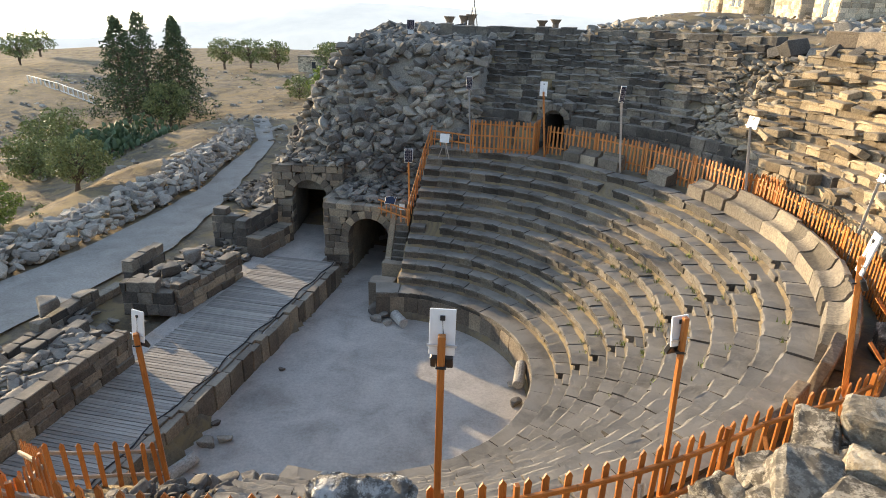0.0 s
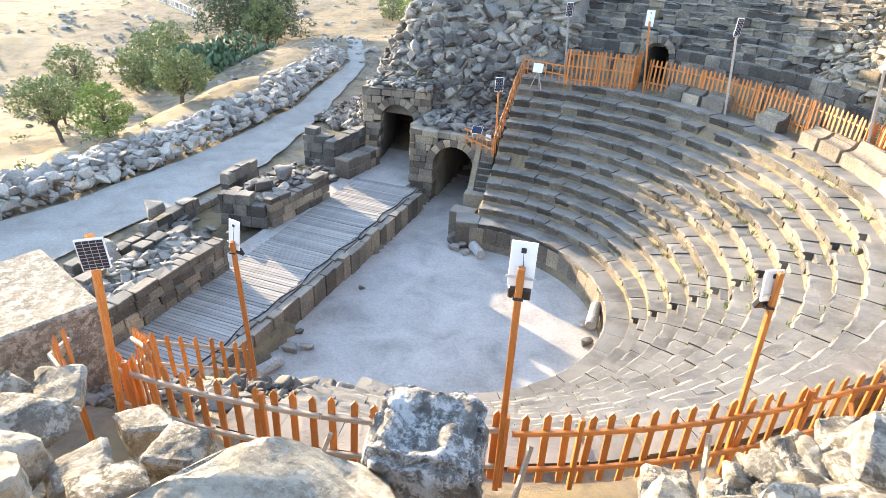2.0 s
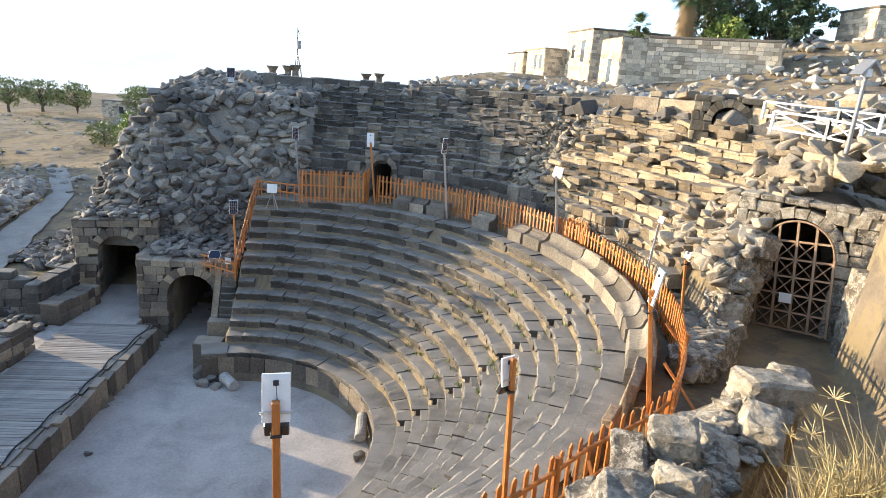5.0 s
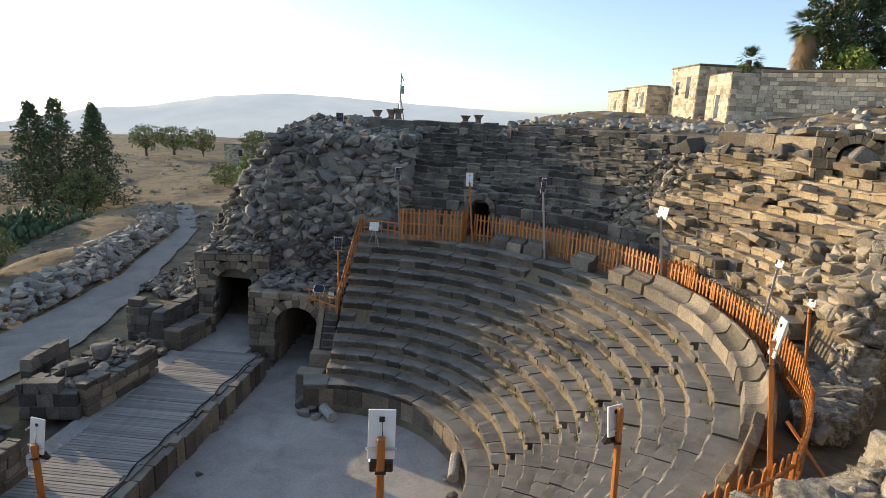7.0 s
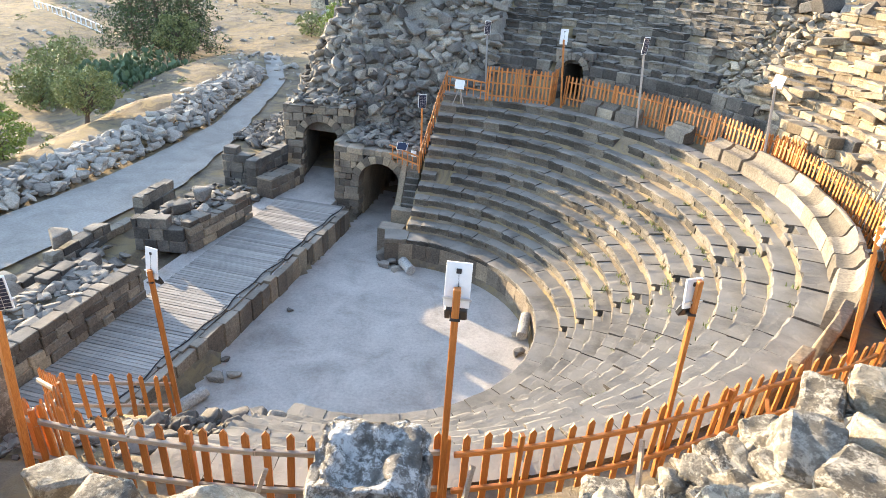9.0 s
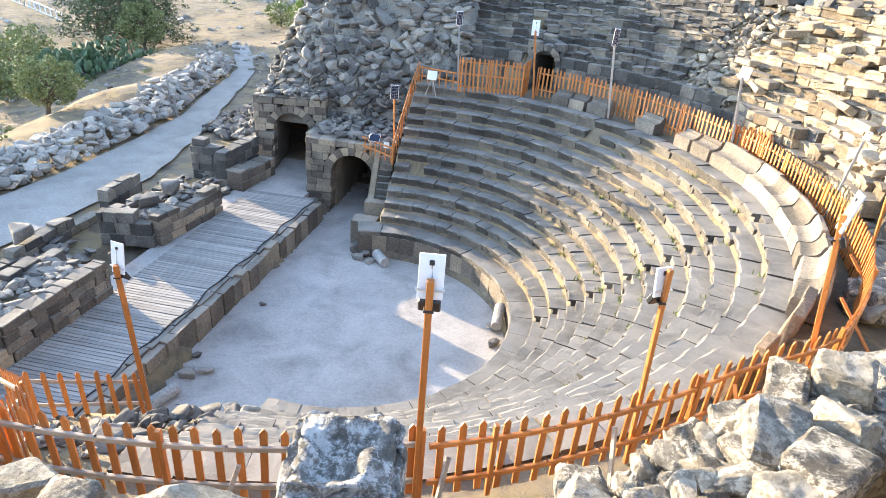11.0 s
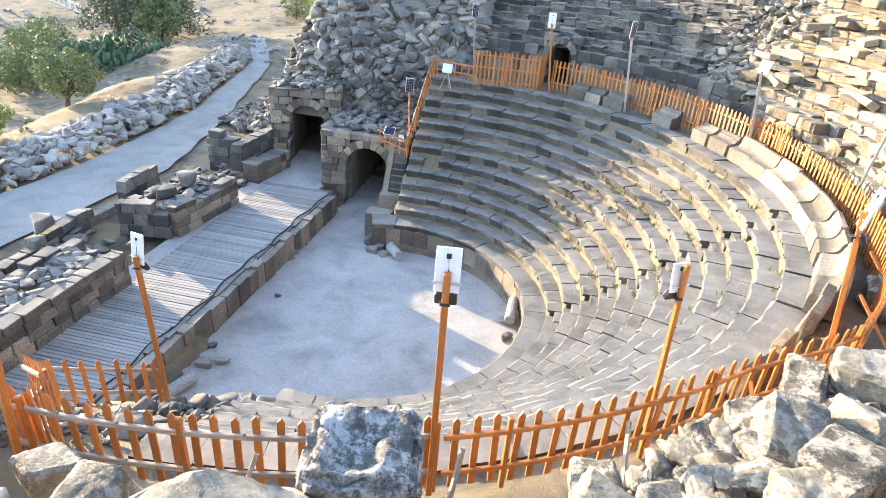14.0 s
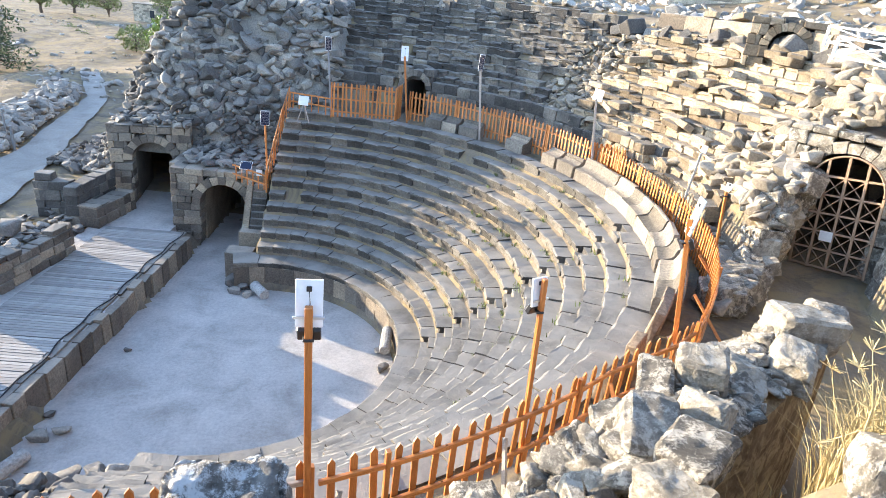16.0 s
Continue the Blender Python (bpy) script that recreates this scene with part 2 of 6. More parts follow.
def add_tube(bm, pts, radii, seg=8, caps=True):
    """A tapered tube along points."""
    rings = []
    for i, p in enumerate(pts):
        p = Vector(p)
        d = (Vector(pts[min(i + 1, len(pts) - 1)]) - Vector(pts[max(i - 1, 0)])).normalized()
        q = d.to_track_quat("Z", "Y")
        rings.append([bm.verts.new(p + q @ Vector((radii[i] * math.cos(a), radii[i] * math.sin(a), 0)))
                      for a in (2 * math.pi * k / seg for k in range(seg))])
    for r0, r1 in zip(rings, rings[1:]):
        for k in range(seg):
            bm.faces.new((r0[k], r0[(k + 1) % seg], r1[(k + 1) % seg], r1[k]))
    if caps:
        bm.faces.new(rings[0][::-1])
        bm.faces.new(rings[-1])


def tube_bm(pts, radii, seg=8):
    bm = bmesh.new()
    add_tube(bm, pts, radii, seg)
    return bm


def add_prism(bm, outline, y0, y1):
    """Extrude an outline of (x, z) along y."""
    a = [bm.verts.new((x, y0, z)) for x, z in outline]
    b = [bm.verts.new((x, y1, z)) for x, z in outline]
    n = len(outline)
    for k in range(n):
        bm.faces.new((a[k], a[(k + 1) % n], b[(k + 1) % n], b[k]))
    bm.faces.new(a[::-1])
    bm.faces.new(b)


def hull_stone(r, n=13, flat=0.8, sub=0):
    """An angular broken stone about 1 across."""
    bm = bmesh.new()
    for _ in range(n):
        p = Vector((r.uniform(-1, 1), r.uniform(-1, 1), r.uniform(-1, 1)))
        k = max(abs(p.x), abs(p.y), abs(p.z))
        p = p / k * r.uniform(0.8, 1.0) * 0.5
        p.z *= flat
        bm.verts.new(p)
    bmesh.ops.convex_hull(bm, input=bm.verts[:])
    loose = [v for v in bm.verts if not v.link_faces]
    bmesh.ops.delete(bm, geom=loose, context="VERTS")
    bmesh.ops.dissolve_limit(bm, angle_limit=radians(9), verts=bm.verts[:], edges=bm.edges[:])
    bmesh.ops.bevel(bm, geom=bm.edges[:], offset=0.045, segments=1, affect="EDGES")
    bmesh.ops.triangulate(bm, faces=bm.faces[:])
    if sub:
        bmesh.ops.subdivide_edges(bm, edges=bm.edges[:], cuts=sub, use_grid_fill=True)
        for v in bm.verts:
            n_ = noise.noise_vector(v.co * 5 + Vector((r.random() * 0 + 3, 1, 2))) * 0.035 + noise.noise_vector(v.co * 14) * 0.014
            v.co += n_
    return bm


def arrays(bm):
    bm.verts.index_update()
    vs = np.array([v.co[:] for v in bm.verts])
    fs = [tuple(v.index for v in f.verts) for f in bm.faces]
    bm.free()
    return vs, fs


def block_bm(r, sx=1.0, sy=1.0, sz=1.0, wear=0.05):
    """A worn squared block."""
    bm = bmesh.new()
    add_box(bm, Matrix(), sx, sy, sz)
    for v in bm.verts:
        v.co += Vector((r.uniform(-1, 1), r.uniform(-1, 1), r.uniform(-1, 1))) * wear
    bmesh.ops.bevel(bm, geom=bm.edges[:], offset=wear * 0.7, segments=1, affect="EDGES")
    bmesh.ops.triangulate(bm, faces=bm.faces[:])
    return bm


sr = random.Random(11)
STONES = [arrays(hull_stone(sr, 11 + k % 5, 0.75)) for k in range(10)]
BLOCKS = [arrays(block_bm(sr, 1, 1, 1, 0.07)) for k in range(8)]
STONE_MESH, BLOCK_MESH = [], []
for k in range(10):
    me = bpy.data.meshes.new("stone")
    me.from_pydata(STONES[k][0].tolist(), [], STONES[k][1])
    STONE_MESH.append(me)
for k in range(8):
    me = bpy.data.meshes.new("block")
    me.from_pydata(BLOCKS[k][0].tolist(), [], BLOCKS[k][1])
    BLOCK_MESH.append(me)


def scatter(name, kinds, items, mat, label, category, kind="stuff"):
    """Many small pieces as one mesh: items of (place, (sx, sy, sz), (rx, ry, rz) degrees)."""
    vs, fs, at = [], [], 0
    for n, (p, s, e) in enumerate(items):
        v, f = kinds[(n * 7 + 3) % len(kinds)]
        rot = np.array(Euler([radians(a) for a in e]).to_matrix())
        vs.append((v * np.array(s)) @ rot.T + np.array(p[:]))
        fs += [tuple(i + at for i in t) for t in f]
        at += len(v)
    me = bpy.data.meshes.new(name)
    me.from_pydata(np.concatenate(vs).tolist(), [], fs)
    return tagged(link_mesh(name, me, mat), label, category, kind=kind)


# ---- ground ----


def smooth(a, b, x):
    t = min(1.0, max(0.0, (x - a) / (b - a)))
    return t * t * (3 - 2 * t)


def lerp(a, b, t):
    return a + (b - a) * t


def ridge(table, x):
    for (x0, y0), (x1, y1) in zip(table, table[1:]):
        if x <= x1:
            return lerp(y0, y1, min(1, max(0, (x - x0) / (x1 - x0))))
    return table[-1][1]


ROAD_LEFT = ((-20, 24), (-8, 20.5), (0, 18.2), (7, 17.5), (12.7, 17.7), (18.7, 18.3), (27, 20.5), (34, 22.5), (45, 29))
ROAD_RIGHT = ((-20, 18.5), (-8, 14.6), (1, 13.9), (8.4, 13.4), (17, 15.4), (28, 18.8), (34, 20.8), (45, 27))


def outside(u, v):
    """The land round the theatre: road level in the west, a village hill in the east."""
    r = math.hypot(u, v)
    a = math.degrees(math.atan2(v, u))
    z = 1.0 + 0.9 * noise.noise(Vector((u * 0.05, v * 0.05, 0))) * smooth(24, 45, r)
    z += 0.7 * smooth(35, 100, r) * (0.2 + noise.noise(Vector((u * 0.013, v * 0.013, 4))))
    z += 2.0 * math.exp(-((u + 30) / 5) ** 2 - ((v - 38) / 12) ** 2) + 0.8 * math.exp(-((u + 25) / 3) ** 2 - ((v - 20) / 8) ** 2)
    z -= 2.5 * math.exp(-((u + 52) / 14) ** 2 - ((v - 14) / 16) ** 2)
    hill = smooth(100, 58, abs(a - 12)) * smooth(19, 24, r)
    z = lerp(z, 12.0 + 0.9 * smooth(24, 50, r) + 5.0 * smooth(60, 38, a) * smooth(34, 56, r), hill)
    south = smooth(-9.5, -15, v) * smooth(-11, 1.5, u) * (1 - hill)
    z = lerp(z, 10.4, south)
    z -= 2.0 * smooth(-21.5, -31, u) * smooth(75, 40, v)
    z -= 320 * smooth(150, 1500, r)
    return z


def heap(u, v):
    """The collapsed north-west corner."""
    m = min(1.0, max(0.0, (u + 13.3) / 6.6)) * smooth(34, 23, v)
    rise = v - 12.9 - max(0.0, -9.4 - u) * 0.9
    return lerp(outside(u, v), min(10.2 + 0.12 * max(0.0, rise), 4.6 + max(0.0, rise) * 2.1), m * smooth(-1.2, 0.4, rise))


def height(u, v, cut=True):
    r = math.hypot(u, v)
    a = math.degrees(math.atan2(v, u)) if r > 1e-6 else 0
    o = outside(u, v)
    if cut and 66 < a < 73 and 14.0 < r < 17.6:
        return DIAZ_Z
    if cut and r > 14:
        # the sunken way through the gate
        w = W(u, v)
        ahead, aside = (w.x - 13.4) * 0.77 + (w.y - 12.2) * 0.64, (w.x - 13.4) * 0.64 - (w.y - 12.2) * 0.77
        if abs(aside) < 1.35 and -3.8 < ahead < 6.5:
            return DIAZ_Z
    if r < 5.5 or (-4.6 < u < -1.0 and -8 < v < 19):
        return -0.02
    if u < -1.0 and v > -7.5:
        if u > -10.5 and v < 13.5:
            return -0.02 if u > -4.6 else 0.5
        if v > 20:
            return heap(u, v)
        return min(o, 0.9)
    # behind and under the seats
    seat = POD_Z - 0.45 + max(0, r - 5.7) * (RISE / RUN)
    if r < 12.7 and u > -2.6:
        return min(seat, DIAZ_Z) - 0.45 * smooth(-0.9, -1.6, u) * smooth(-6.5, -7.5, v)
    if a > -22:
        if r < 14.7:
            return DIAZ_Z
        if u < 1.5:
            return lerp(8.0, 10.8, smooth(14.7, 19, r)) * smooth(36, 24, r) + o * smooth(24, 36, r)
        up = 7.6 + (min(r, 19.0) - 14.7) * 0.82
        if a < -8 and r < 17.5:
            up = DIAZ_Z if a < -12 else lerp(DIAZ_Z, up, smooth(-12, -8, a))
        return lerp(up, o, smooth(19.3, 23, r)) if r > 19.3 else up
    # south bank: fence walk, stone bank, sunken path, slope to the viewpoint
    bank = lerp(lerp(6.35, 8.7, smooth(13.7, 14.6, r)), 6.3, smooth(-42, -39.5, a))
    slope = lerp(6.4, 10.7, smooth(14.0, 17.5, r) * 0.6 + 0.4 * min(1, max(0, (r - 13.9) / 3.7)))
    t = smooth(-66, -60, a)
    z = lerp(slope, bank, t)
    if a > -60 and r > 15.2:
        z = DIAZ_Z if r < 17.2 else lerp(DIAZ_Z, 11.0, smooth(17.2, 18.4, r))
    elif a > -63 and r > 15.45:
        z = lerp(slope, DIAZ_Z if r < 17.2 else 10.6, smooth(-63, -60, a))
    if r > 18.4:
        z = lerp(z, o, smooth(18.4, 26, r))
    if u < 0 and v < 0:
        z = lerp(z, o, smooth(-0.5, -6.5, u))
        if u < -1.9:
            z = min(z, lerp(0.9, 6.4, smooth(-8.5, -12.6, v)))
    # spur of earth at the head of the sunken path
    w = W(u, v)
    spur = math.hypot(w.x - 3.4, w.y - 1.3)
    if spur < 3:
        z = max(z, min(10.15, 10.15 - 1.9 * (spur - 0.85)))
    return z


def build_ground():
    radii = [0.5, 2, 3.5, 5] + [5.4 + 0.3 * k for k in range(50)]
    while radii[-1] < 4600:
        radii.append(radii[-1] * 1.045 + 0.12)
    n = 300
    vs, fs = [W(0, 0, -0.02)[:]], []
    for r in radii:
        for k in range(n):
            a = 2 * math.pi * k / n
            u, v = r * math.cos(a), r * math.sin(a)
            z = height(u, v)
            if r > 13:
                z += 0.10 * noise.noise(Vector((u * 0.9, v * 0.9, 3))) * min(1, r / 30 + 0.3)
            if 21 < r < 200:
                z += 0.9 * abs(noise.noise(Vector((u * 0.16, v * 0.16, 5)))) * smooth(22, 34, r) * smooth(3.0, 6.0, abs(-u - ridge(ROAD_LEFT, v) + 1.2))
            vs.append(W(u, v, z)[:])
    for k in range(n):
        fs.append((0, 1 + k, 1 + (k + 1) % n))
    for j in range(len(radii) - 1):
        for k in range(n):
            a0, a1 = 1 + j * n + k, 1 + j * n + (k + 1) % n
            fs.append((a0, a0 + n, a1 + n, a1))
    me = bpy.data.meshes.new("ground")
    me.from_pydata(vs, [], fs)
    return tagged(link_mesh("ground", me, DIRT, smooth=True), "dry ochre earth with parched grass around the ruins", "ground", kind="structure")


ground = build_ground()


def ground_z(p):
    return height(*local(p[0], p[1]))

# ---- orchestra, podium and seats ----


def disc_floor():
    bm = bmesh.new()
    ring = []
    for k in range(96):
        a = 2 * math.pi * k / 96
        u, v = 5.6 * math.cos(a), 5.6 * math.sin(a)
        u = max(u, -5.0)
        ring.append(bm.verts.new(W(u, v, 0.0)))
    bm.faces.new(ring)
    # the side passage towards the arch
    for v0, v1 in ((1.5, 17.0), (-8.2, -1.5)):
        q = [bm.verts.new(W(u, v, -0.005)) for u, v in ((-5.2, v0), (-0.9, v0), (-0.9, v1), (-5.2, v1))]
        bm.faces.new(q)
    return tagged(link("orchestra_floor", bm, DUST), "pale dusty beaten-earth orchestra floor", "floor", kind="structure")


disc_floor()


def wedge(r0, r1, z0, z1, width, jit, lip=0.035, seg=3, r=rnd):
    """A curved seat block: centre of the circle at the origin, facing along +x, with a lip over a recessed face."""
    prof = [(r0 + lip, z0), (r0 + lip, z1 - 0.11), (r0 - 0.005, z1 - 0.085), (r0, z1 - 0.02), (r0 + 0.03, z1), (r1, z1 + 0.005), (r1, z0)]
    bm = bmesh.new()
    rings = []
    for k in range(seg + 1):
        a = -width / 2 + width * k / seg
        c, s = math.cos(a), math.sin(a)
        end = k in (0, seg)
        ring = []
        for i, (x, z) in enumerate(prof):
            jr, jz = r.uniform(-1, 1) * jit, r.uniform(-1, 1) * jit * 0.5
            if i in (0, 5, 6):
                jr = jz = 0
            if end and i in (2, 3, 4):
                jr += 0.012
                jz -= 0.012
            ring.append(bm.verts.new(((x + jr) * c, (x + jr) * s, z + jz)))
        rings.append(ring)
    n = len(prof)
    for a, b in zip(rings, rings[1:]):
        for i in range(n):
            bm.faces.new((a[i], a[(i + 1) % n], b[(i + 1) % n], b[i]))
    bm.faces.new(rings[0])
    bm.faces.new(rings[-1][::-1])
    bmesh.ops.recalc_face_normals(bm, faces=bm.faces[:])
    return bm


def ends(r):
    """Where the seating stops, in degrees, on the south and north sides."""
    return lerp(-92.5, -86, smooth(8.0, 10.5, r)), 90 + math.degrees(math.asin(0.85 / r))


STAIR_A, STAIR_W = -1.2, 0.62       # one radial stair on the axis
axis = Matrix.Translation((CX, CY, 0)) @ Matrix.Rotation(radians(TURN_DEG), 4, "Z")


def ring_of_blocks(name, r0, r1, z0, z1, length, a0, a1, mat, label, piece, gap_at=None, jit=0.018, lip=0.035, shift=0.012, missing=0.0, group="", skip=(), tip=0.012):
    """A curved course made of separate blocks."""
    thing = empty(name, axis, label, "stone seat row", group, "structure")
    width = length / r0
    variants = []
    for _ in range(4):
        bm = wedge(r0, r1, z0, z1, width - 0.016 / r0, jit, lip)
        me = bpy.data.meshes.new(piece)
        bm.to_mesh(me)
        bm.free()
        me.materials.append(mat)
        variants.append(me)
    half = STAIR_W / 2 / r0
    spans = [(radians(a0), radians(gap_at) - half), (radians(gap_at) + half, radians(a1))] if gap_at is not None else [(radians(a0), radians(a1))]
    for s0, s1 in spans:
        count = max(1, round((s1 - s0) / width))
        step = (s1 - s0) / count
        for k in range(count):
            if rnd.random() < missing:
                continue
            a = s0 + step * (k + 0.5)
            if any(lo < math.degrees(a) < hi for lo, hi in skip):
                continue
            ob = new(piece, variants[rnd.randrange(4)])
            ob.parent = thing
            dr = rnd.uniform(-1, 1) * shift
            ob.matrix_basis = (Matrix.Rotation(a, 4, "Z") @ Matrix.Translation((dr, 0, rnd.uniform(-0.6, 0.4) * shift * 2))
                               @ Matrix.Translation((r0, 0, z1)) @ Matrix.Rotation(rnd.gauss(0, tip), 4, "Y") @ Matrix.Rotation(rnd.gauss(0, tip * 0.8), 4, "X")
                               @ Matrix.Rotation(rnd.gauss(0, tip), 4, "Z") @ Matrix.Translation((-r0, 0, -z1)) @ Matrix.Diagonal((1, step / width, 1, 1)))
    return thing


# podium wall with its coping, and the walk behind it
a_s, a_n = ends(POD_R)
ring_of_blocks("podium_wall", POD_R + 0.06, POD_R + 0.5, -0.1, POD_Z - 0.22, 0.62, -92, a_n + 8, WALLSTONE, "low curved podium wall of squared stone round the orchestra", "wall_block", lip=0.0, shift=0.008)
ring_of_blocks("podium_coping", POD_R, POD_R + 0.95, POD_Z - 0.23, POD_Z, 0.95, a_s - 4, a_n + 8, SEAT, "worn grey stone coping on top of the podium wall", "coping_block", lip=0.05)
for i in range(ROWS_N):
    r0, z1 = ROW_R + i * RUN, POD_Z + (i + 1) * RISE
    s, n = ends(r0)
    ring_of_blocks("seat_row", r0, r0 + RUN + 0.14, z1 - RISE - 0.06, z1, 0.6 + 0.02 * i, s, n, SEAT,
                   "curved tier of worn grey-brown stone seats", "seat_block", STAIR_A, missing=0.012 if 1 < i < 12 else 0, group="lower seat rows", shift=0.026, lip=0.12, jit=0.03)


def axial_stair():
    thing = empty("radial_stair", axis @ Matrix.Rotation(radians(STAIR_A), 4, "Z"), "narrow radial stair of small worn stone steps between the seats", "stair", kind="structure")
    for i in range(ROWS_N):
        for h in (0, 1):
            r0 = ROW_R + i * RUN + (0.26 if h else 0.02)
            z1 = POD_Z + i * RISE + RISE * (0.5 + 0.5 * h) - 0.02
            bm = block_bm(rnd, 0.30, STAIR_W - 0.04, 0.34, 0.015)
            ob = part("step", bm, SEAT, thing)
            ob.location = (r0 + 0.15, 0, z1 - 0.17)


axial_stair()


# high-backed seats on the top row
BENCHSTONE = stone("bench_stone", (0.15, 0.13, 0.10), (0.235, 0.205, 0.165), (0.33, 0.29, 0.23), 0.9, relief=0.4)


def bench_mesh(width, tall):
    prof = [(0.0, 0.0), (0.0, 0.40), (0.04, 0.45), (0.14, 0.455), (0.24, 0.47), (0.32, 0.51), (0.38, 0.58), (0.42, tall - 0.12), (0.43, tall - 0.04), (0.47, tall), (0.56, tall - 0.01), (0.61, tall - 0.1), (0.63, 0.0)]
    bm = bmesh.new()
    rings = []
    for k in range(4):
        y = -width / 2 + width * k / 3
        rings.append([bm.verts.new((x + rnd.uniform(-1, 1) * 0.012, y + (0.0 if k in (1, 2) else rnd.uniform(-1, 1) * 0.015), z + rnd.uniform(-1, 1) * 0.012)) for x, z in prof])
    n = len(prof)
    for a, b in zip(rings, rings[1:]):
        for i in range(n):
            bm.faces.new((a[i], a[(i + 1) % n], b[(i + 1) % n], b[i]))
    bm.faces.new(rings[0])
    bm.faces.new(rings[-1][::-1])
    bmesh.ops.recalc_face_normals(bm, faces=bm.faces[:])
    me = bpy.data.meshes.new("bench")
    bm.to_mesh(me)
    bm.free()
    me.polygons.foreach_set("use_smooth", [True] * len(me.polygons))
    me.set_sharp_from_angle(angle=radians(40))
    me.materials.append(BENCHSTONE)
    return me


BENCH_R, BENCH_Z = 12.3, POD_Z + ROWS_N * RISE - 0.01
benches = [bench_mesh(1.05, 0.84), bench_mesh(1.3, 0.86), bench_mesh(0.8, 0.8)]
low_benches = [bench_mesh(1.05, 0.68), bench_mesh(1.0, 0.7), bench_mesh(0.8, 0.66)]
ang = 62.0
brnd = random.Random(5)
gone = ((52, 54.5), (45, 48), (40.5, 43), (33, 36), (25.5, 28), (-62, -25), (-110, -66))
while ang > -66:
    k = brnd.randrange(3)
    w = (1.05, 1.3, 0.8)[k]
    step = math.degrees((w + 0.03) / (BENCH_R + 0.2))
    mid = ang - step / 2
    ang -= step
    if any(lo < mid < hi for lo, hi in gone):
        continue
    ob = new("high_backed_bench", (low_benches if mid > 24 else benches)[k])
    ob.matrix_world = axis @ Matrix.Rotation(radians(mid), 4, "Z") @ Matrix.Translation((BENCH_R + brnd.uniform(-0.05, 0.05), 0, BENCH_Z + brnd.uniform(-0.02, 0.02))) @ Matrix.Rotation(brnd.gauss(0, 0.03), 4, "Z")
    tagged(ob, "stone bench seat with a tall curved back on the top tier", "stone bench", "high-backed benches")

STANDING = stone("standing_slab_stone", (0.15, 0.11, 0.075), (0.25, 0.19, 0.13), (0.36, 0.28, 0.2), 1.2)
for a, w, tall, lean in ((-28, 0.9, 0.75, 0.12), (-32, 0.7, 0.9, 0.2), (-38, 0.6, 0.7, -0.1), (-42, 1.0, 0.6, 0.15)):
    ob = tagged(link("standing_slab", block_bm(brnd, 0.2, w, tall, 0.03), STANDING), "broken brown bench back standing on the top tier", "stone slab", "standing slabs")
    ob.matrix_world = axis @ Matrix.Rotation(radians(a), 4, "Z") @ Matrix.Translation((12.55, 0, BENCH_Z + tall / 2 - 0.06)) @ Matrix.Rotation(lean, 4, "Y")

# ---- stage ----


def local_box(bm, u0, u1, v0, v1, z0, z1, bevel=0.0):
    m = Matrix.Translation(W((u0 + u1) / 2, (v0 + v1) / 2, (z0 + z1) / 2)) @ Matrix.Rotation(radians(TURN_DEG), 4, "Z")
    add_box(bm, m, u1 - u0, v1 - v0, z1 - z0, bevel)


def stage_front(v):
    """The stage front runs slightly askew of the axis."""
    return -4.31 - 0.036 * (8.0 - v)


def stage_structure():
    bm = bmesh.new()
    local_box(bm, -9.0, -5.35, -10.5, 8.0, -0.1, STAGE_Z - 0.05)
    local_box(bm, -9.0, -5.5, 8.0, 13.6, -0.1, STAGE_Z - 0.053)
    for k in range(8):
        v0 = -10.5 + 18.5 * k / 8
        local_box(bm, -5.35, stage_front(v0) - 0.25, v0, v0 + 18.5 / 8, -0.1, STAGE_Z - 0.056)
    ob = tagged(link("stage", bm, DUST), "raised stage platform of packed pale earth", "stage", kind="structure")
    # front wall of upright slabs
    v = -9.5
    while v < 7.95:
        w = min(rnd.uniform(0.45, 1.0), max(0.3, 8.0 - v))
        hgt = STAGE_Z + rnd.uniform(-0.08, 0.05)
        piece = part("slab", block_bm(rnd, 0.34, w - 0.02, hgt + 0.1, 0.02), WALLSTONE, ob)
        piece.matrix_world = Matrix.Translation(W(stage_front(v) - 0.17 + rnd.uniform(-0.03, 0.03), v + w / 2, hgt / 2 - 0.05)) @ Matrix.Rotation(radians(TURN_DEG) + rnd.gauss(0, 0.02), 4, "Z")
        v += w
    # worn coping stones behind the front edge
    v = -9.3
    while v < 7.5:
        w = rnd.uniform(0.6, 1.3)
        piece = part("edge_stone", block_bm(rnd, rnd.uniform(0.2, 0.28), w - 0.03, 0.16, 0.02), SEAT, ob)
        piece.matrix_world = Matrix.Translation(W(stage_front(v) - 0.44 + rnd.uniform(-0.04, 0.04), v + w / 2, STAGE_Z + rnd.uniform(-0.06, -0.02))) @ Matrix.Rotation(radians(TURN_DEG), 4, "Z")
        v += w
    return ob


stage_structure()


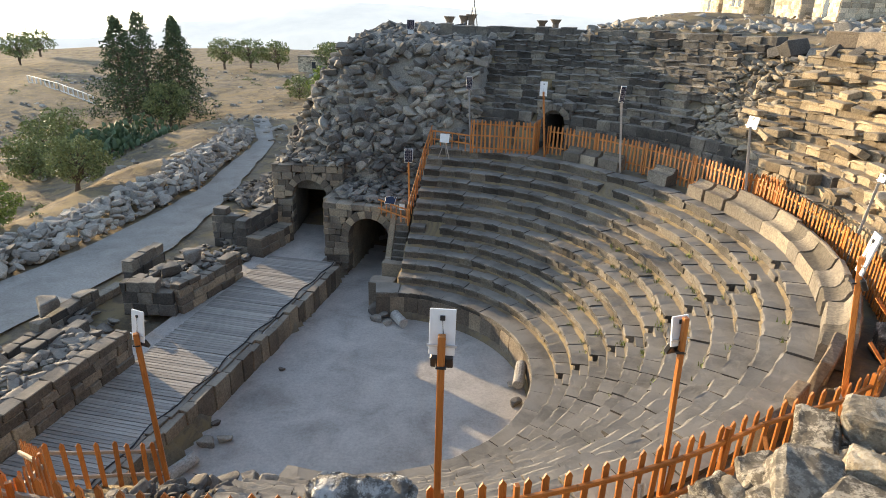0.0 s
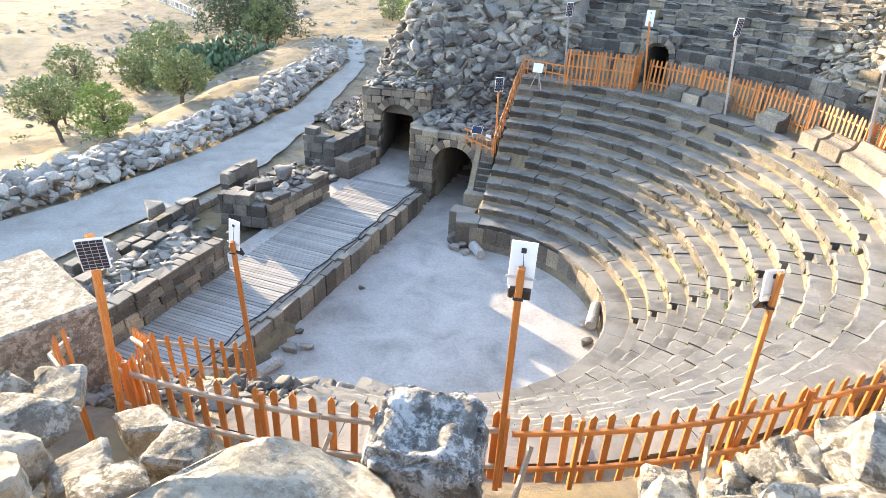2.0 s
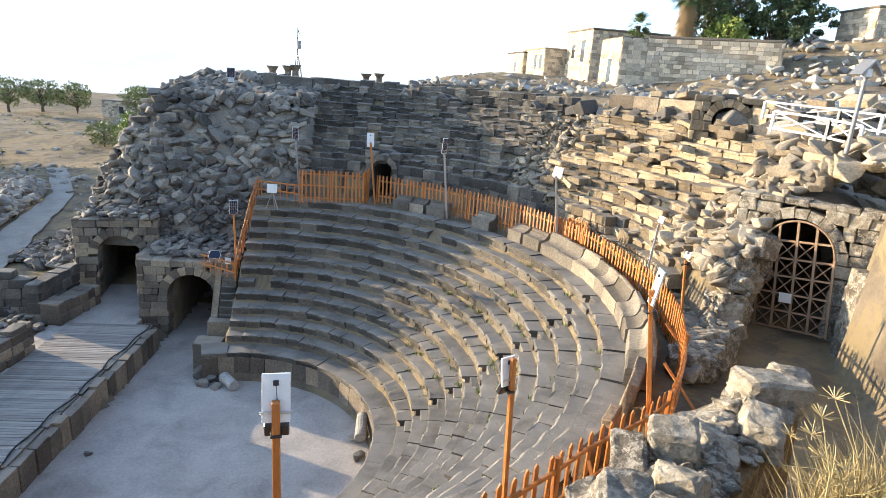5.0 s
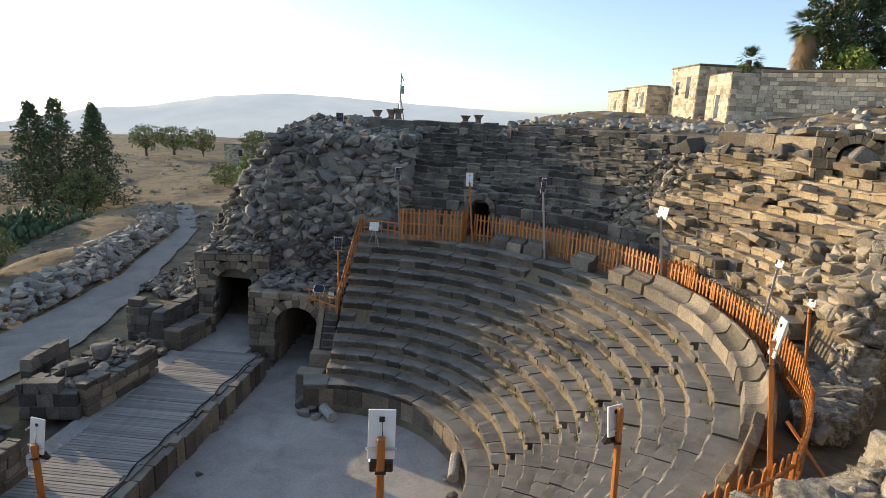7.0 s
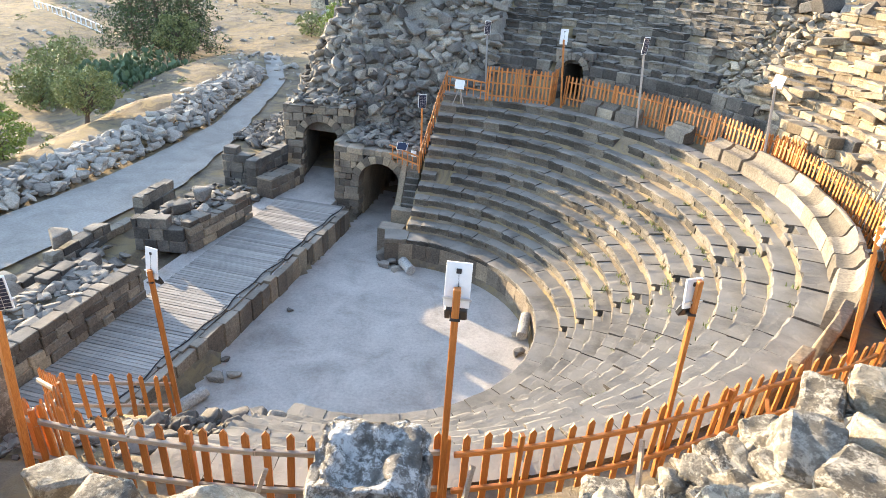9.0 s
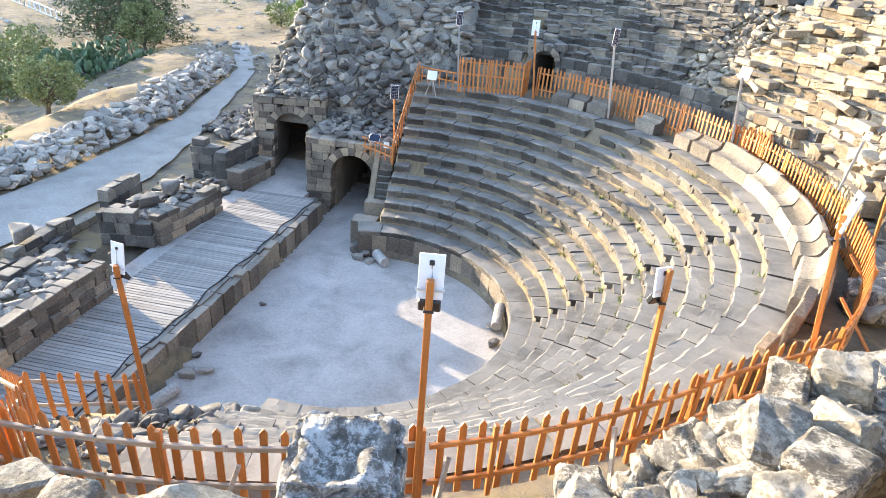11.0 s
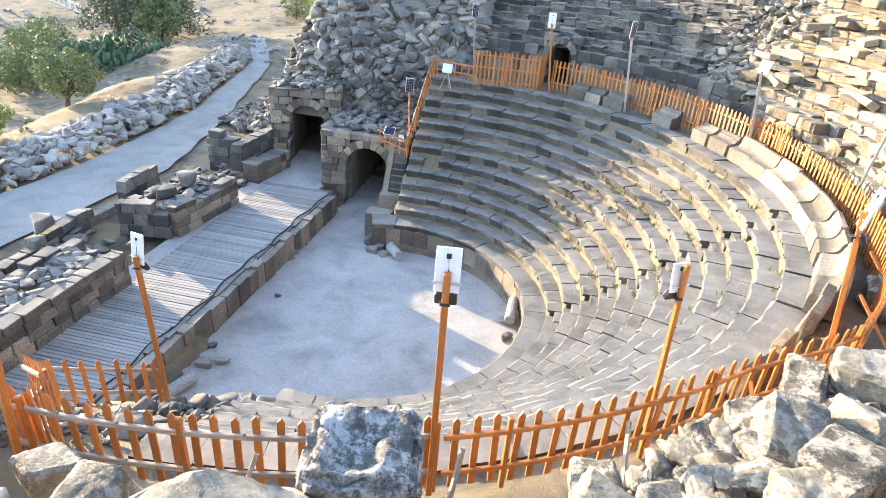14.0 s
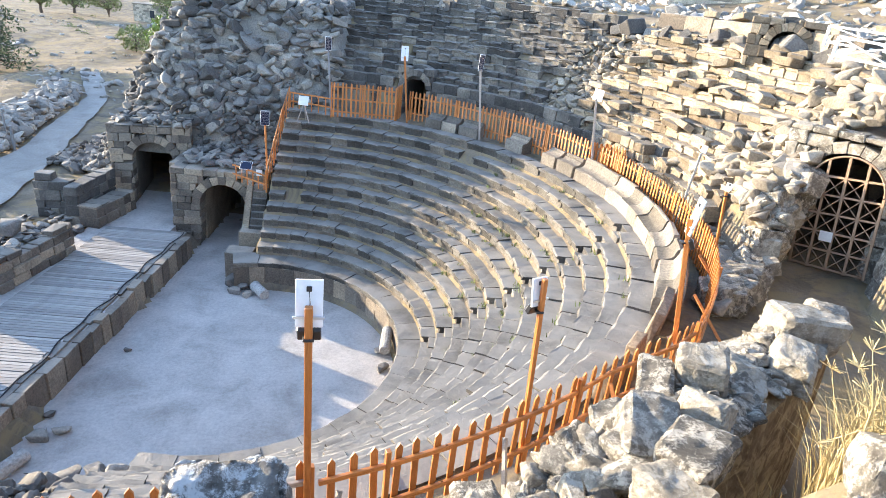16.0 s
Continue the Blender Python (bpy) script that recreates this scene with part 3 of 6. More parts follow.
def stage_boards():
    deck = empty("stage_deck", axis, "grey weathered plank deck laid across the stage", "deck")
    v = -7.9
    k = 0
    while v < 8.4:
        w = 0.145
        u0, u1 = -8.15 + 0.02 * math.sin(k * 3.1), stage_front(v) - 0.53 + 0.05 * math.sin(k * 1.7)
        me = box_bm(u1 - u0, w - 0.018, 0.04, 0.004)
        ob = part("board", me, PLANK, deck)
        ob.location = ((u0 + u1) / 2, v, STAGE_Z + 0.03 + rnd.uniform(-0.006, 0.006))
        ob.rotation_euler = (0, rnd.gauss(0, 0.002), rnd.gauss(0, 0.004))
        v += w + (0.02 if k % 9 == 4 else 0.0)
        k += 1
    # black edging cloth along the deck
    pts = []
    for j in range(60):
        vv = -8.0 + j * 0.277
        pts.append((stage_front(vv) - 0.50 + 0.06 * math.sin(j * 0.9) + 0.05 * math.sin(j * 0.37), vv, STAGE_Z + 0.06))
    part("edge_strip", tube_bm(pts, [0.024] * 60, 6), CLOTH, deck, "ragged black edging strip")


stage_boards()


# ---- masonry walls of separate blocks ----


def course_wall(name, p0, p1, z0, z1, thick, course, mat, label, ragged=0.3, length=(0.35, 0.95), core=True, skip=None, category="wall", kind="structure", wear=0.035, seed=1, cap=True):
    """A straight wall from p0 to p1 (u, v), of coursed blocks on both faces, with a broken top."""
    r = random.Random(seed)
    a, b = W(*p0), W(*p1)
    run = (b - a).length
    rot = math.atan2(b.y - a.y, b.x - a.x)
    base = Matrix.Translation(a) @ Matrix.Rotation(rot, 4, "Z")
    wall = empty(name, base, label, category, kind=kind)
    z = z0
    row = 0
    while z < z1 - 0.05:
        h = min(course * r.uniform(0.85, 1.15), z1 - z)
        x = -r.uniform(0, 0.3)
        while x < run - 0.05:
            w = r.uniform(*length)
            x0, x1 = max(0, x), min(run, x + w)
            x += w
            if x1 - x0 < 0.12:
                continue
            mid = (x0 + x1) / 2
            top = z1 - ragged * max(0.0, noise.noise(Vector((mid * 0.7, seed * 3.3, 0))) + 0.25) * 2
            if z + h * 0.5 > top or (skip and skip(mid, z + h / 2, x0, x1, z)):
                continue
            ob = part("block", block_bm(r, x1 - x0 - 0.012, thick + r.uniform(-0.03, 0.03), h - 0.01, wear), mat, wall)
            ob.location = (mid, r.uniform(-0.02, 0.02), z + h / 2)
            ob.rotation_euler = (0, 0, r.gauss(0, 0.01))
        z += h
        row += 1
    return wall


# the two remaining stubs of the stage building, with rubble cores, and the low outer wall by the road
course_wall("scaena_wall_1", (-8.6, -11.5), (-8.3, -1.75), 0.9, 2.3, 0.5, 0.34, WALLSTONE, "low ruined stage-building wall of squared tan blocks", 0.12, seed=2)
course_wall("scaena_wall_2", (-10.3, -11.0), (-10.3, -1.3), 0.9, 2.3, 0.5, 0.42, BASALT, "ruined back face of a rubble-filled stage wall", 0.3, seed=3)
course_wall("scaena_wall_3", (-8.55, -1.75), (-10.3, -1.3), 0.9, 1.9, 0.45, 0.42, BASALT, "broken end face of a rubble-filled stage wall", 0.3, seed=4)
course_wall("scaena_wall_4", (-8.9, 1.9), (-8.4, 5.75), 0.9, 2.2, 0.5, 0.34, WALLSTONE, "low ruined stage-building wall with a niche", 0.15, seed=5)
course_wall("scaena_wall_5", (-10.9, 1.5), (-8.9, 1.9), 0.9, 2.35, 0.5, 0.48, BASALT, "dark squared blocks closing a stage wall stub", 0.15, seed=6)
course_wall("scaena_wall_6", (-11.0, 1.8), (-10.3, 6.0), 0.9, 2.1, 0.5, 0.42, BASALT, "ruined rear face of a stage wall stub", 0.3, seed=7)
course_wall("outer_wall_1", (-12.4, -12.0), (-12.6, 3.2), 0.9, 1.75, 0.45, 0.4, BASALT, "low ruined outer wall of dark blocks along the road", 0.35, seed=8)
course_wall("outer_wall_2", (-12.8, 4.0), (-13.0, 6.6), 0.9, 1.9, 0.45, 0.5, BASALT, "short stretch of low dark wall along the road", 0.2, seed=9)


def fill(name, u0, u1, v0, v1, z, n, mat, label, size=(0.25, 0.6), seed=1):
    r = random.Random(seed)
    items = []
    for _ in range(n):
        s = r.uniform(*size)
        items.append((W(r.uniform(u0, u1), r.uniform(v0, v1), z + r.uniform(-0.1, 0.12)), (s * r.uniform(0.8, 1.4), s * r.uniform(0.8, 1.3), s * r.uniform(0.5, 0.9)), (r.uniform(-20, 20), r.uniform(-20, 20), r.uniform(0, 360))))
    return scatter(name, STONES, items, mat, label, "rubble")


def core(name, u0, u1, v0, v1, z0, z1):
    bm = bmesh.new()
    local_box(bm, u0, u1, v0, v1, z0, z1)
    return tagged(link(name, bm, DIRT), "earth and mortar core of a ruined wall", "wall core", kind="structure")


core("wall_core", -10.2, -8.5, -10.0, -1.9, 0.9, 1.95)
core("wall_core", -10.8, -8.8, 2.0, 5.75, 0.9, 1.85)
fill("core_rubble", -10.2, -8.6, -10.0, -1.9, 2.0, 260, RUBBLE, "grey mortared rubble filling a ruined wall", seed=21)
fill("core_rubble", -10.8, -8.7, 2.0, 5.75, 1.9, 120, RUBBLE, "grey mortared rubble filling a ruined wall", seed=22)
fill("court_rubble", -12.3, -10.6, -9.0, 1.0, 1.05, 90, BASALT, "fallen dark stones between two ruined walls", (0.2, 0.55), seed=23)

# ---- arches at the north end ----


def arch_wall(name, m, width, z_top, depth, x0, x1, spring, mat, label, ring=0.4, course=0.34, seed=1, base=0.0):
    """A wall of coursed blocks in the local x-z plane with a round-headed vault through it, m at its left foot."""
    r = random.Random(seed)
    thing = empty(name, m, label, "arched wall", kind="structure")
    cx, rad = (x0 + x1) / 2, (x1 - x0) / 2
    z = base
    while z < z_top - 0.05:
        h = min(course * r.uniform(0.9, 1.15), z_top - z)
        x = -r.uniform(0, 0.4)
        while x < width - 0.02:
            w = r.uniform(0.32, 0.85)
            spans = [(max(0, x), min(width, x + w))]
            x += w
            lo, hi = z, z + h
            # clear the opening and its ring of voussoirs
            mid = (lo + hi) / 2
            if mid < spring:
                gap = (x0 - 0.0, x1 + 0.0)
            else:
                k = (rad + ring) ** 2 - (mid - spring) ** 2
                gap = (cx - math.sqrt(k), cx + math.sqrt(k)) if k > 0 else None
            for s0, s1 in spans:
                pieces = [(s0, s1)]
                if gap:
                    pieces = [(s0, min(s1, gap[0])), (max(s0, gap[1]), s1)]
                for q0, q1 in pieces:
                    if q1 - q0 < 0.08:
                        continue
                    ob = part("block", block_bm(r, q1 - q0 - 0.012, depth + r.uniform(-0.04, 0.04), h - 0.01, 0.035), mat, thing)
                    ob.location = ((q0 + q1) / 2, depth / 2 + r.uniform(-0.015, 0.015), (lo + hi) / 2)
        z += h
    n = 11
    for k in range(n):
        a0, a1 = math.pi * k / n + 0.006, math.pi * (k + 1) / n - 0.006
        bm = bmesh.new()
        ro = rad + ring + r.uniform(-0.03, 0.03)
        add_prism(bm, [(cx + q * math.cos(t), spring + q * math.sin(t)) for q, t in ((rad, a0), (ro, a0), (ro, a1), (rad, a1))], -0.03 + r.uniform(-0.01, 0.01), depth)
        bmesh.ops.recalc_face_normals(bm, faces=bm.faces[:])
        bmesh.ops.bevel(bm, geom=bm.edges[:], offset=0.012, segments=1, affect="EDGES")
        part("voussoir", bm, mat, thing)
    return thing


def vault_shell(name, m, x0, x1, spring, y0, y1, mat, label, base=0.0, closed=True):
    """The barrel vault behind an arch, with its side walls and end wall."""
    bm = bmesh.new()
    cx, rad = (x0 + x1) / 2, (x1 - x0) / 2
    inner = [(x0, base)] + [(cx - rad * math.cos(t), spring + rad * math.sin(t)) for t in (math.pi * k / 12 for k in range(13))] + [(x1, base)]
    outer = [(x0 - 0.5, base)] + [(cx - (rad + 0.5) * math.cos(t), spring + (rad + 0.5) * math.sin(t)) for t in (math.pi * k / 12 for k in range(13))] + [(x1 + 0.5, base)]
    ring = []
    for y in (y0, y1):
        ring.append(([bm.verts.new((x, y, z)) for x, z in inner], [bm.verts.new((x, y, z)) for x, z in outer]))
    for k in range(len(inner) - 1):
        for side in (0, 1):
            a, b = ring[0][side], ring[1][side]
            bm.faces.new((a[k], a[k + 1], b[k + 1], b[k]))
        for y in (0, 1):
            bm.faces.new((ring[y][0][k], ring[y][0][k + 1], ring[y][1][k + 1], ring[y][1][k]))
    if closed:
        bm.faces.new([bm.verts.new((x, y1, z)) for x, z in inner])
    bmesh.ops.recalc_face_normals(bm, faces=bm.faces[:])
    ob = tagged(link(name, bm, mat), label, "vault", kind="structure")
    ob.matrix_world = m
    return ob


def facing(u, v, z=0.0, turn=0.0):
    """A frame at (u, v) whose x runs along +u and whose y runs away to the north."""
    return Matrix.Translation(W(u, v, z)) @ Matrix.Rotation(radians(TURN_DEG + turn), 4, "Z")


# the arch on the stage and the arch over the side passage
m1 = facing(-9.3, 11.4, STAGE_Z, 12)
arch_wall("stage_arch_wall", m1, 3.75, 3.95, 0.7, 1.0, 2.85, 2.2, WALLSTONE, "ruined arched doorway of dark tan blocks at the stage end", seed=31)
vault_shell("stage_vault", m1, 1.0, 2.85, 2.2, 0.7, 4.0, WALLSTONE, "dim stone barrel vault behind the stage arch", closed=False)
m2 = facing(-5.6, 9.25, 0.0, 2)
arch_wall("passage_arch_wall", m2, 4.4, 3.75, 0.8, 1.29, 3.4, 2.05, WALLSTONE, "arched mouth of the side passage in squared stone", seed=32)
vault_shell("passage_vault", m2, 1.29, 3.4, 2.05, 0.8, 7.4, WALLSTONE, "dark stone barrel vault of the side passage")
course_wall("corner_pier", (-5.5, 10.1), (-5.7, 13.2), 0.0, 3.75, 0.8, 0.45, WALLSTONE, "square stone pier between the two arches", 0.1, seed=33)
course_wall("stage_side_wall_1", (-9.6, 8.3), (-9.4, 11.4), 0.9, 3.4, 0.6, 0.45, BASALT, "stepped ruin of dark blocks beside the stage arch", 0.6, seed=34)
course_wall("stage_side_wall_2", (-11.6, 9.2), (-9.6, 9.4), 0.9, 3.0, 0.6, 0.45, BASALT, "dark block cross wall beside the stage arch", 0.5, seed=35)
course_wall("stage_bench_wall", (-8.9, 8.2), (-8.5, 11.0), 0.9, 1.9, 0.9, 0.5, WALLSTONE, "broad low stone platform at the stage end", 0.05, seed=36)
# sloping parapet beside the lowest seats and the end block of the podium
bm = bmesh.new()
add_prism(bm, [(8.1, 0.0), (8.1, 1.62), (8.22, 1.68), (9.2, 3.55), (9.22, 0.0)], -0.14, 0.14)
bmesh.ops.bevel(bm, geom=bm.edges[:], offset=0.03, segments=2, affect="EDGES")
ob = tagged(link("parapet", bm, WALLSTONE), "smooth sloping stone parapet beside the passage arch", "parapet", kind="structure")
ob.matrix_world = Matrix.Translation(W(-1.92, 0, 0)) @ Matrix.Rotation(radians(TURN_DEG + 90), 4, "Z")
ob = tagged(link("podium_end_block", block_bm(rnd, 1.1, 0.9, 1.2, 0.03), WALLSTONE), "squared end block of the podium wall", "stone block", kind="structure")
ob.matrix_world = facing(-1.72, 6.62, 0.6)
ob = tagged(link("parapet_end_block", block_bm(rnd, 1.15, 0.45, 1.6, 0.02), WALLSTONE), "broad smooth block at the foot of the sloping parapet", "stone block", kind="structure")
ob.matrix_world = facing(-1.5, 7.82, 0.8)
flight = empty("side_stair", facing(-1.42, 8.05, 0.0), "short flight of worn stone steps behind the parapet", "stair", kind="structure")
for k in range(7):
    ob = part("step", block_bm(rnd, 0.62, 0.3, 1.75 + k * 0.27, 0.02), SEAT, flight)
    ob.location = (0, 0.12 + k * 0.165, 0.875 + k * 0.135)

bm = bmesh.new()
local_box(bm, -5.6, -1.15, 10.0, 13.2, 3.62, 3.74, 0.03)
tagged(link("passage_roof", bm, WALLSTONE), "mortared stone roof over the side passage", "roof", kind="structure")
rr_ = random.Random(91)
top_items = []
for _ in range(150):
    s = rr_.uniform(0.2, 0.55)
    top_items.append((W(rr_.uniform(-5.6, -1.2), rr_.uniform(9.7, 13.2), 3.8 + rr_.uniform(0, 0.15)), (s * 1.3, s, s * 0.7), (rr_.uniform(-20, 20), rr_.uniform(-20, 20), rr_.uniform(0, 360))))
for _ in range(90):
    s = rr_.uniform(0.2, 0.6)
    top_items.append((W(rr_.uniform(-9.3, -5.7), rr_.uniform(11.9, 13.2), 4.95 + rr_.uniform(0, 0.25)), (s * 1.3, s, s * 0.7), (rr_.uniform(-20, 20), rr_.uniform(-20, 20), rr_.uniform(0, 360))))
for _ in range(70):
    s = rr_.uniform(0.2, 0.5)
    top_items.append((W(rr_.uniform(-11.8, -9.0), rr_.uniform(7.6, 11.5), 1.0 + rr_.uniform(0, 0.25)), (s * 1.3, s, s * 0.7), (rr_.uniform(-20, 20), rr_.uniform(-20, 20), rr_.uniform(0, 360))))
scatter("arch_rubble", STONES, top_items, RUBBLE, "loose stones lying on top of the arched walls", "rubble")

# ---- upper seats ----
for i in range(4):
    z0 = DIAZ_Z - 0.1 + i * 0.47
    ring_of_blocks("walkway_wall", 14.6 + 0.02 * (i % 2), 15.3, z0, z0 + 0.465, (0.62, 0.78, 0.55, 0.7)[i], 17 - i, 93 + i, BASALT, "dark wall of squared blocks behind the walkway", "wall_block", lip=0.0, shift=0.03, skip=((66, 73),), missing=0.0 if i < 3 else 0.12)
for i in range(4):
    ring_of_blocks("fallen_tier", 13.75 + 0.3 * i, 14.5 + 0.3 * i, 6.55 + 0.33 * i, 7.05 + 0.33 * i, 0.72, -3 if i else 1, 16, SUNLIT_OCHRE, "slumped tier of ochre stone blocks above the walkway", "seat_block", lip=0.05, jit=0.05, shift=0.1, missing=0.12, tip=0.06)
TIERS, T_RUN, T_RISE = 12, 0.385, 0.305
for i in range(TIERS):
    r0, z1 = 14.9 + i * T_RUN, 8.0 + (i + 1) * T_RISE
    south = -3 + i * 0.3
    for lo, hi, jit, shift, miss in ((43, 97 - i, 0.05, 0.07, 0.07), (south, 36, 0.04, 0.05, 0.05)):
        # south arc gets the sun-lightened ochre, north arc the dark basalt
        ring_of_blocks("upper_seat_row", r0, r0 + 0.62, z1 - 0.36, z1, 0.62 + 0.09 * (i % 3), lo, hi, BASALT if lo > 40 else SUNLIT_OCHRE,
                       "tumbled upper tier of weathered stone seats", "seat_block", lip=0.05, jit=jit, shift=shift, missing=miss, group="upper seat rows", tip=0.028)
ring_of_blocks("top_wall", 19.5, 20.2, 11.4, 12.3, 1.3, 8, 36, WALLSTONE, "row of large upright blocks along the top of the seats", "wall_block", lip=0.0, shift=0.05, missing=0.05)
ring_of_blocks("top_wall", 19.4, 20.2, 11.2, 12.0, 0.7, 42, 96, BASALT, "broken dark wall along the top of the seats", "wall_block", lip=0.0, shift=0.06, missing=0.08)

# ---- rubble slopes ----


def rubble(name, spots, mat, label, size, seed, kinds=None, sink=0.15, ground_at=None):
    """Stones lying on the ground: spots gives (u, v) for a random source."""
    r = random.Random(seed)
    items = []
    for u, v, k in spots(r):
        s = r.uniform(*size) * k
        z = ground_at(u, v) if ground_at else height(u, v, False)
        items.append((W(u, v, z + s * (0.3 - sink) + r.uniform(0, 0.1)), (s * r.uniform(0.8, 1.5), s * r.uniform(0.75, 1.2), s * r.uniform(0.6, 0.95)), (r.uniform(-35, 35), r.uniform(-35, 35), r.uniform(0, 360))))
    return scatter(name, kinds or STONES, items, mat, label, "rubble")


def corner_spots(r):
    for _ in range(3200):
        u, v = r.uniform(-15.5, 1.2), 13.0 + 10.8 * r.random() ** 1.25
        if u < -9.8 and v < 13.4 + (-9.8 - u) * 0.5:
            continue
        yield u, v, 1.0 if u > -9 else 0.75
    for _ in range(200):
        yield r.uniform(-5.5, -1.0), r.uniform(12.4, 13.4), 0.6


def heap_core():
    bm = bmesh.new()
    grid = []
    for i in range(34):
        row = []
        for j in range(30):
            u, v = -16.6 + 18.0 * i / 33, 12.75 + 12.0 * j / 29
            z = heap(u, v) - 0.12 if j or u < -9.6 else 3.3
            z -= 0.5 * smooth(-11, -15, u)
            if u > 1.0 and j:
                z = min(z, height(1.6, v))
            row.append(bm.verts.new(W(u, v, z)))
        grid.append(row)
    for a, b in zip(grid, grid[1:]):
        for j in range(29):
            bm.faces.new((a[j], b[j], b[j + 1], a[j + 1]))
    bmesh.ops.recalc_face_normals(bm, faces=bm.faces[:])
    return tagged(link("collapsed_fill", bm, RUBBLE, smooth=True), "earth and stone fill of the collapsed corner", "earth", kind="structure")


heap_core()
rubble("collapsed_rubble", corner_spots, RUBBLE, "heap of tumbled dark boulders over the collapsed corner", (0.24, 0.9), 41, None, 0.1, heap)


def top_spots(r):
    for _ in range(620):
        a = r.uniform(5, 100)
        q = r.uniform(19.2, 22.0)
        yield q * math.cos(radians(a)), q * math.sin(radians(a)), 1.0


rubble("crest_rubble", top_spots, RUBBLE, "loose dark stones heaped along the crest of the seats", (0.35, 0.9), 42, STONES + BLOCKS, -0.1)


def gully_spots(r):
    for _ in range(420):
        a = r.gauss(39.5, 2.8)
        q = r.uniform(14.2, 19.2)
        yield q * math.cos(radians(a)), q * math.sin(radians(a)), 0.8
    for _ in range(160):
        a = r.uniform(-4, 34)
        q = r.uniform(13.9, 14.9)
        yield q * math.cos(radians(a)), q * math.sin(radians(a)), 0.9


rubble("gully_rubble", gully_spots, TAN, "small broken stones filling a gully in the upper seats", (0.2, 0.6), 43)


def tumbled_spots(r):
    for _ in range(60):
        a = r.uniform(-4, 36)
        q = r.uniform(14.8, 20.5)
        yield q * math.cos(radians(a)), q * math.sin(radians(a)), r.uniform(0.7, 1.3)


def tumbled_blocks():
    r = random.Random(48)
    root = empty("tumbled_blocks", axis, "tumbled seat blocks lying across the upper tiers", "stone blocks", kind="structure")
    for u, v, k in tumbled_spots(r):
        ob = link_mesh("block", BLOCK_MESH[r.randrange(8)], SUNLIT_OCHRE, root)
        q, a = math.hypot(u, v), math.atan2(v, u)
        z = 8.0 + max(0, (q - 14.9)) * 0.79 + 0.36
        ob.matrix_basis = Matrix.Rotation(a, 4, "Z") @ Matrix.Translation((q, 0, z)) @ Euler((r.gauss(0, 0.12), r.gauss(0.0, 0.15), r.gauss(0, 0.3))).to_matrix().to_4x4() @ Matrix.Diagonal((r.uniform(0.35, 0.6), r.uniform(0.5, 0.95), r.uniform(0.16, 0.28), 1))


tumbled_blocks()


def gate_spots(r):
    for u, v, k in heap_spots(r):
        w = W(u, v)
        ahead, aside = (w.x - 13.4) * 0.77 + (w.y - 12.2) * 0.64, (w.x - 13.4) * 0.64 - (w.y - 12.2) * 0.77
        if not (-1.3 < aside < 1.5 and -5.5 < ahead < 1.5):
            yield u, v, k


def heap_spots(r):
    for _ in range(300):
        a = r.uniform(-26, -3)
        q = r.uniform(13.7, 15.0)
        yield q * math.cos(radians(a)), q * math.sin(radians(a)), 0.75
    for _ in range(320):
        a = r.uniform(-13, 6)
        q = r.uniform(17.6, 22.0)
        yield q * math.cos(radians(a)), q * math.sin(radians(a)), 1.1
    for _ in range(330):
        a = r.uniform(-14, 7)
        q = r.uniform(14.6, 18.2)
        if not (a < -8 and q < 16.6):
            yield q * math.cos(radians(a)), q * math.sin(radians(a)), 0.8
    for _ in range(160):
        a = r.uniform(-45, -14)
        q = r.uniform(17.6, 20.0)
        yield q * math.cos(radians(a)), q * math.sin(radians(a)), 0.8


rubble("gate_rubble", gate_spots, TAN, "pale broken stones heaped round the vaulted gate", (0.3, 0.85), 44, None, -0.1)


def path_edge():
    """Stones stacked along the cut side of the sunken path."""
    r = random.Random(48)
    items = []
    for _ in range(330):
        ahead, aside = r.uniform(-4.6, 0.9), -1.25 - 0.5 * r.random()
        x, y = 13.4 + ahead * 0.77 + aside * 0.64, 12.2 + ahead * 0.64 - aside * 0.77
        u, v = local(x + 0.3 * -0.64, y + 0.3 * 0.77)
        z = lerp(DIAZ_Z, max(DIAZ_Z + 0.5, height(u, v, False) + 0.1), r.random())
        s = r.uniform(0.3, 0.75)
        items.append((Vector((x, y, z)), (s * r.uniform(0.9, 1.4), s, s * 0.8), (r.uniform(-25, 25), r.uniform(-25, 25), r.uniform(0, 360))))
    return scatter("path_edge_rubble", STONES + BLOCKS, items, PALE, "boulders stacked along the edge of the sunken path", "rubble")


path_edge()


def bank_spots(r):
    for _ in range(420):
        a = r.uniform(-62, -41)
        q = r.uniform(14.0, 15.3)
        yield q * math.cos(radians(a)), q * math.sin(radians(a)), 0.7
    for _ in range(420):
        a = r.uniform(-98, -61)
        q = r.uniform(14.1, 17.2)
        yield q * math.cos(radians(a)), q * math.sin(radians(a)), 0.45


rubble("slope_rubble", bank_spots, PALE, "small weathered limestone rubble on the bank", (0.15, 0.5), 45)


def hill_spots(r):
    for _ in range(900):
        a, q = r.uniform(2, 44), r.uniform(23.5, 60)
        yield q * math.cos(radians(a)), q * math.sin(radians(a)), r.uniform(0.5, 1.6)


rubble("hill_rubble", hill_spots, LIME, "pale limestone scattered over the village slope", (0.25, 0.7), 49, None, -0.05)


def road_bank(r):
    for _ in range(1500):
        v = r.uniform(-4, 36)
        yield -(ridge(ROAD_LEFT, v) + 0.4 + 3.6 * r.random() ** 1.2), v, r.uniform(0.6, 1.1)


def bank_top(u, v):
    q = -u - ridge(ROAD_LEFT, v)
    return height(u, v) + 0.55 * smooth(0.3, 1.6, q) * smooth(4.2, 2.6, q)


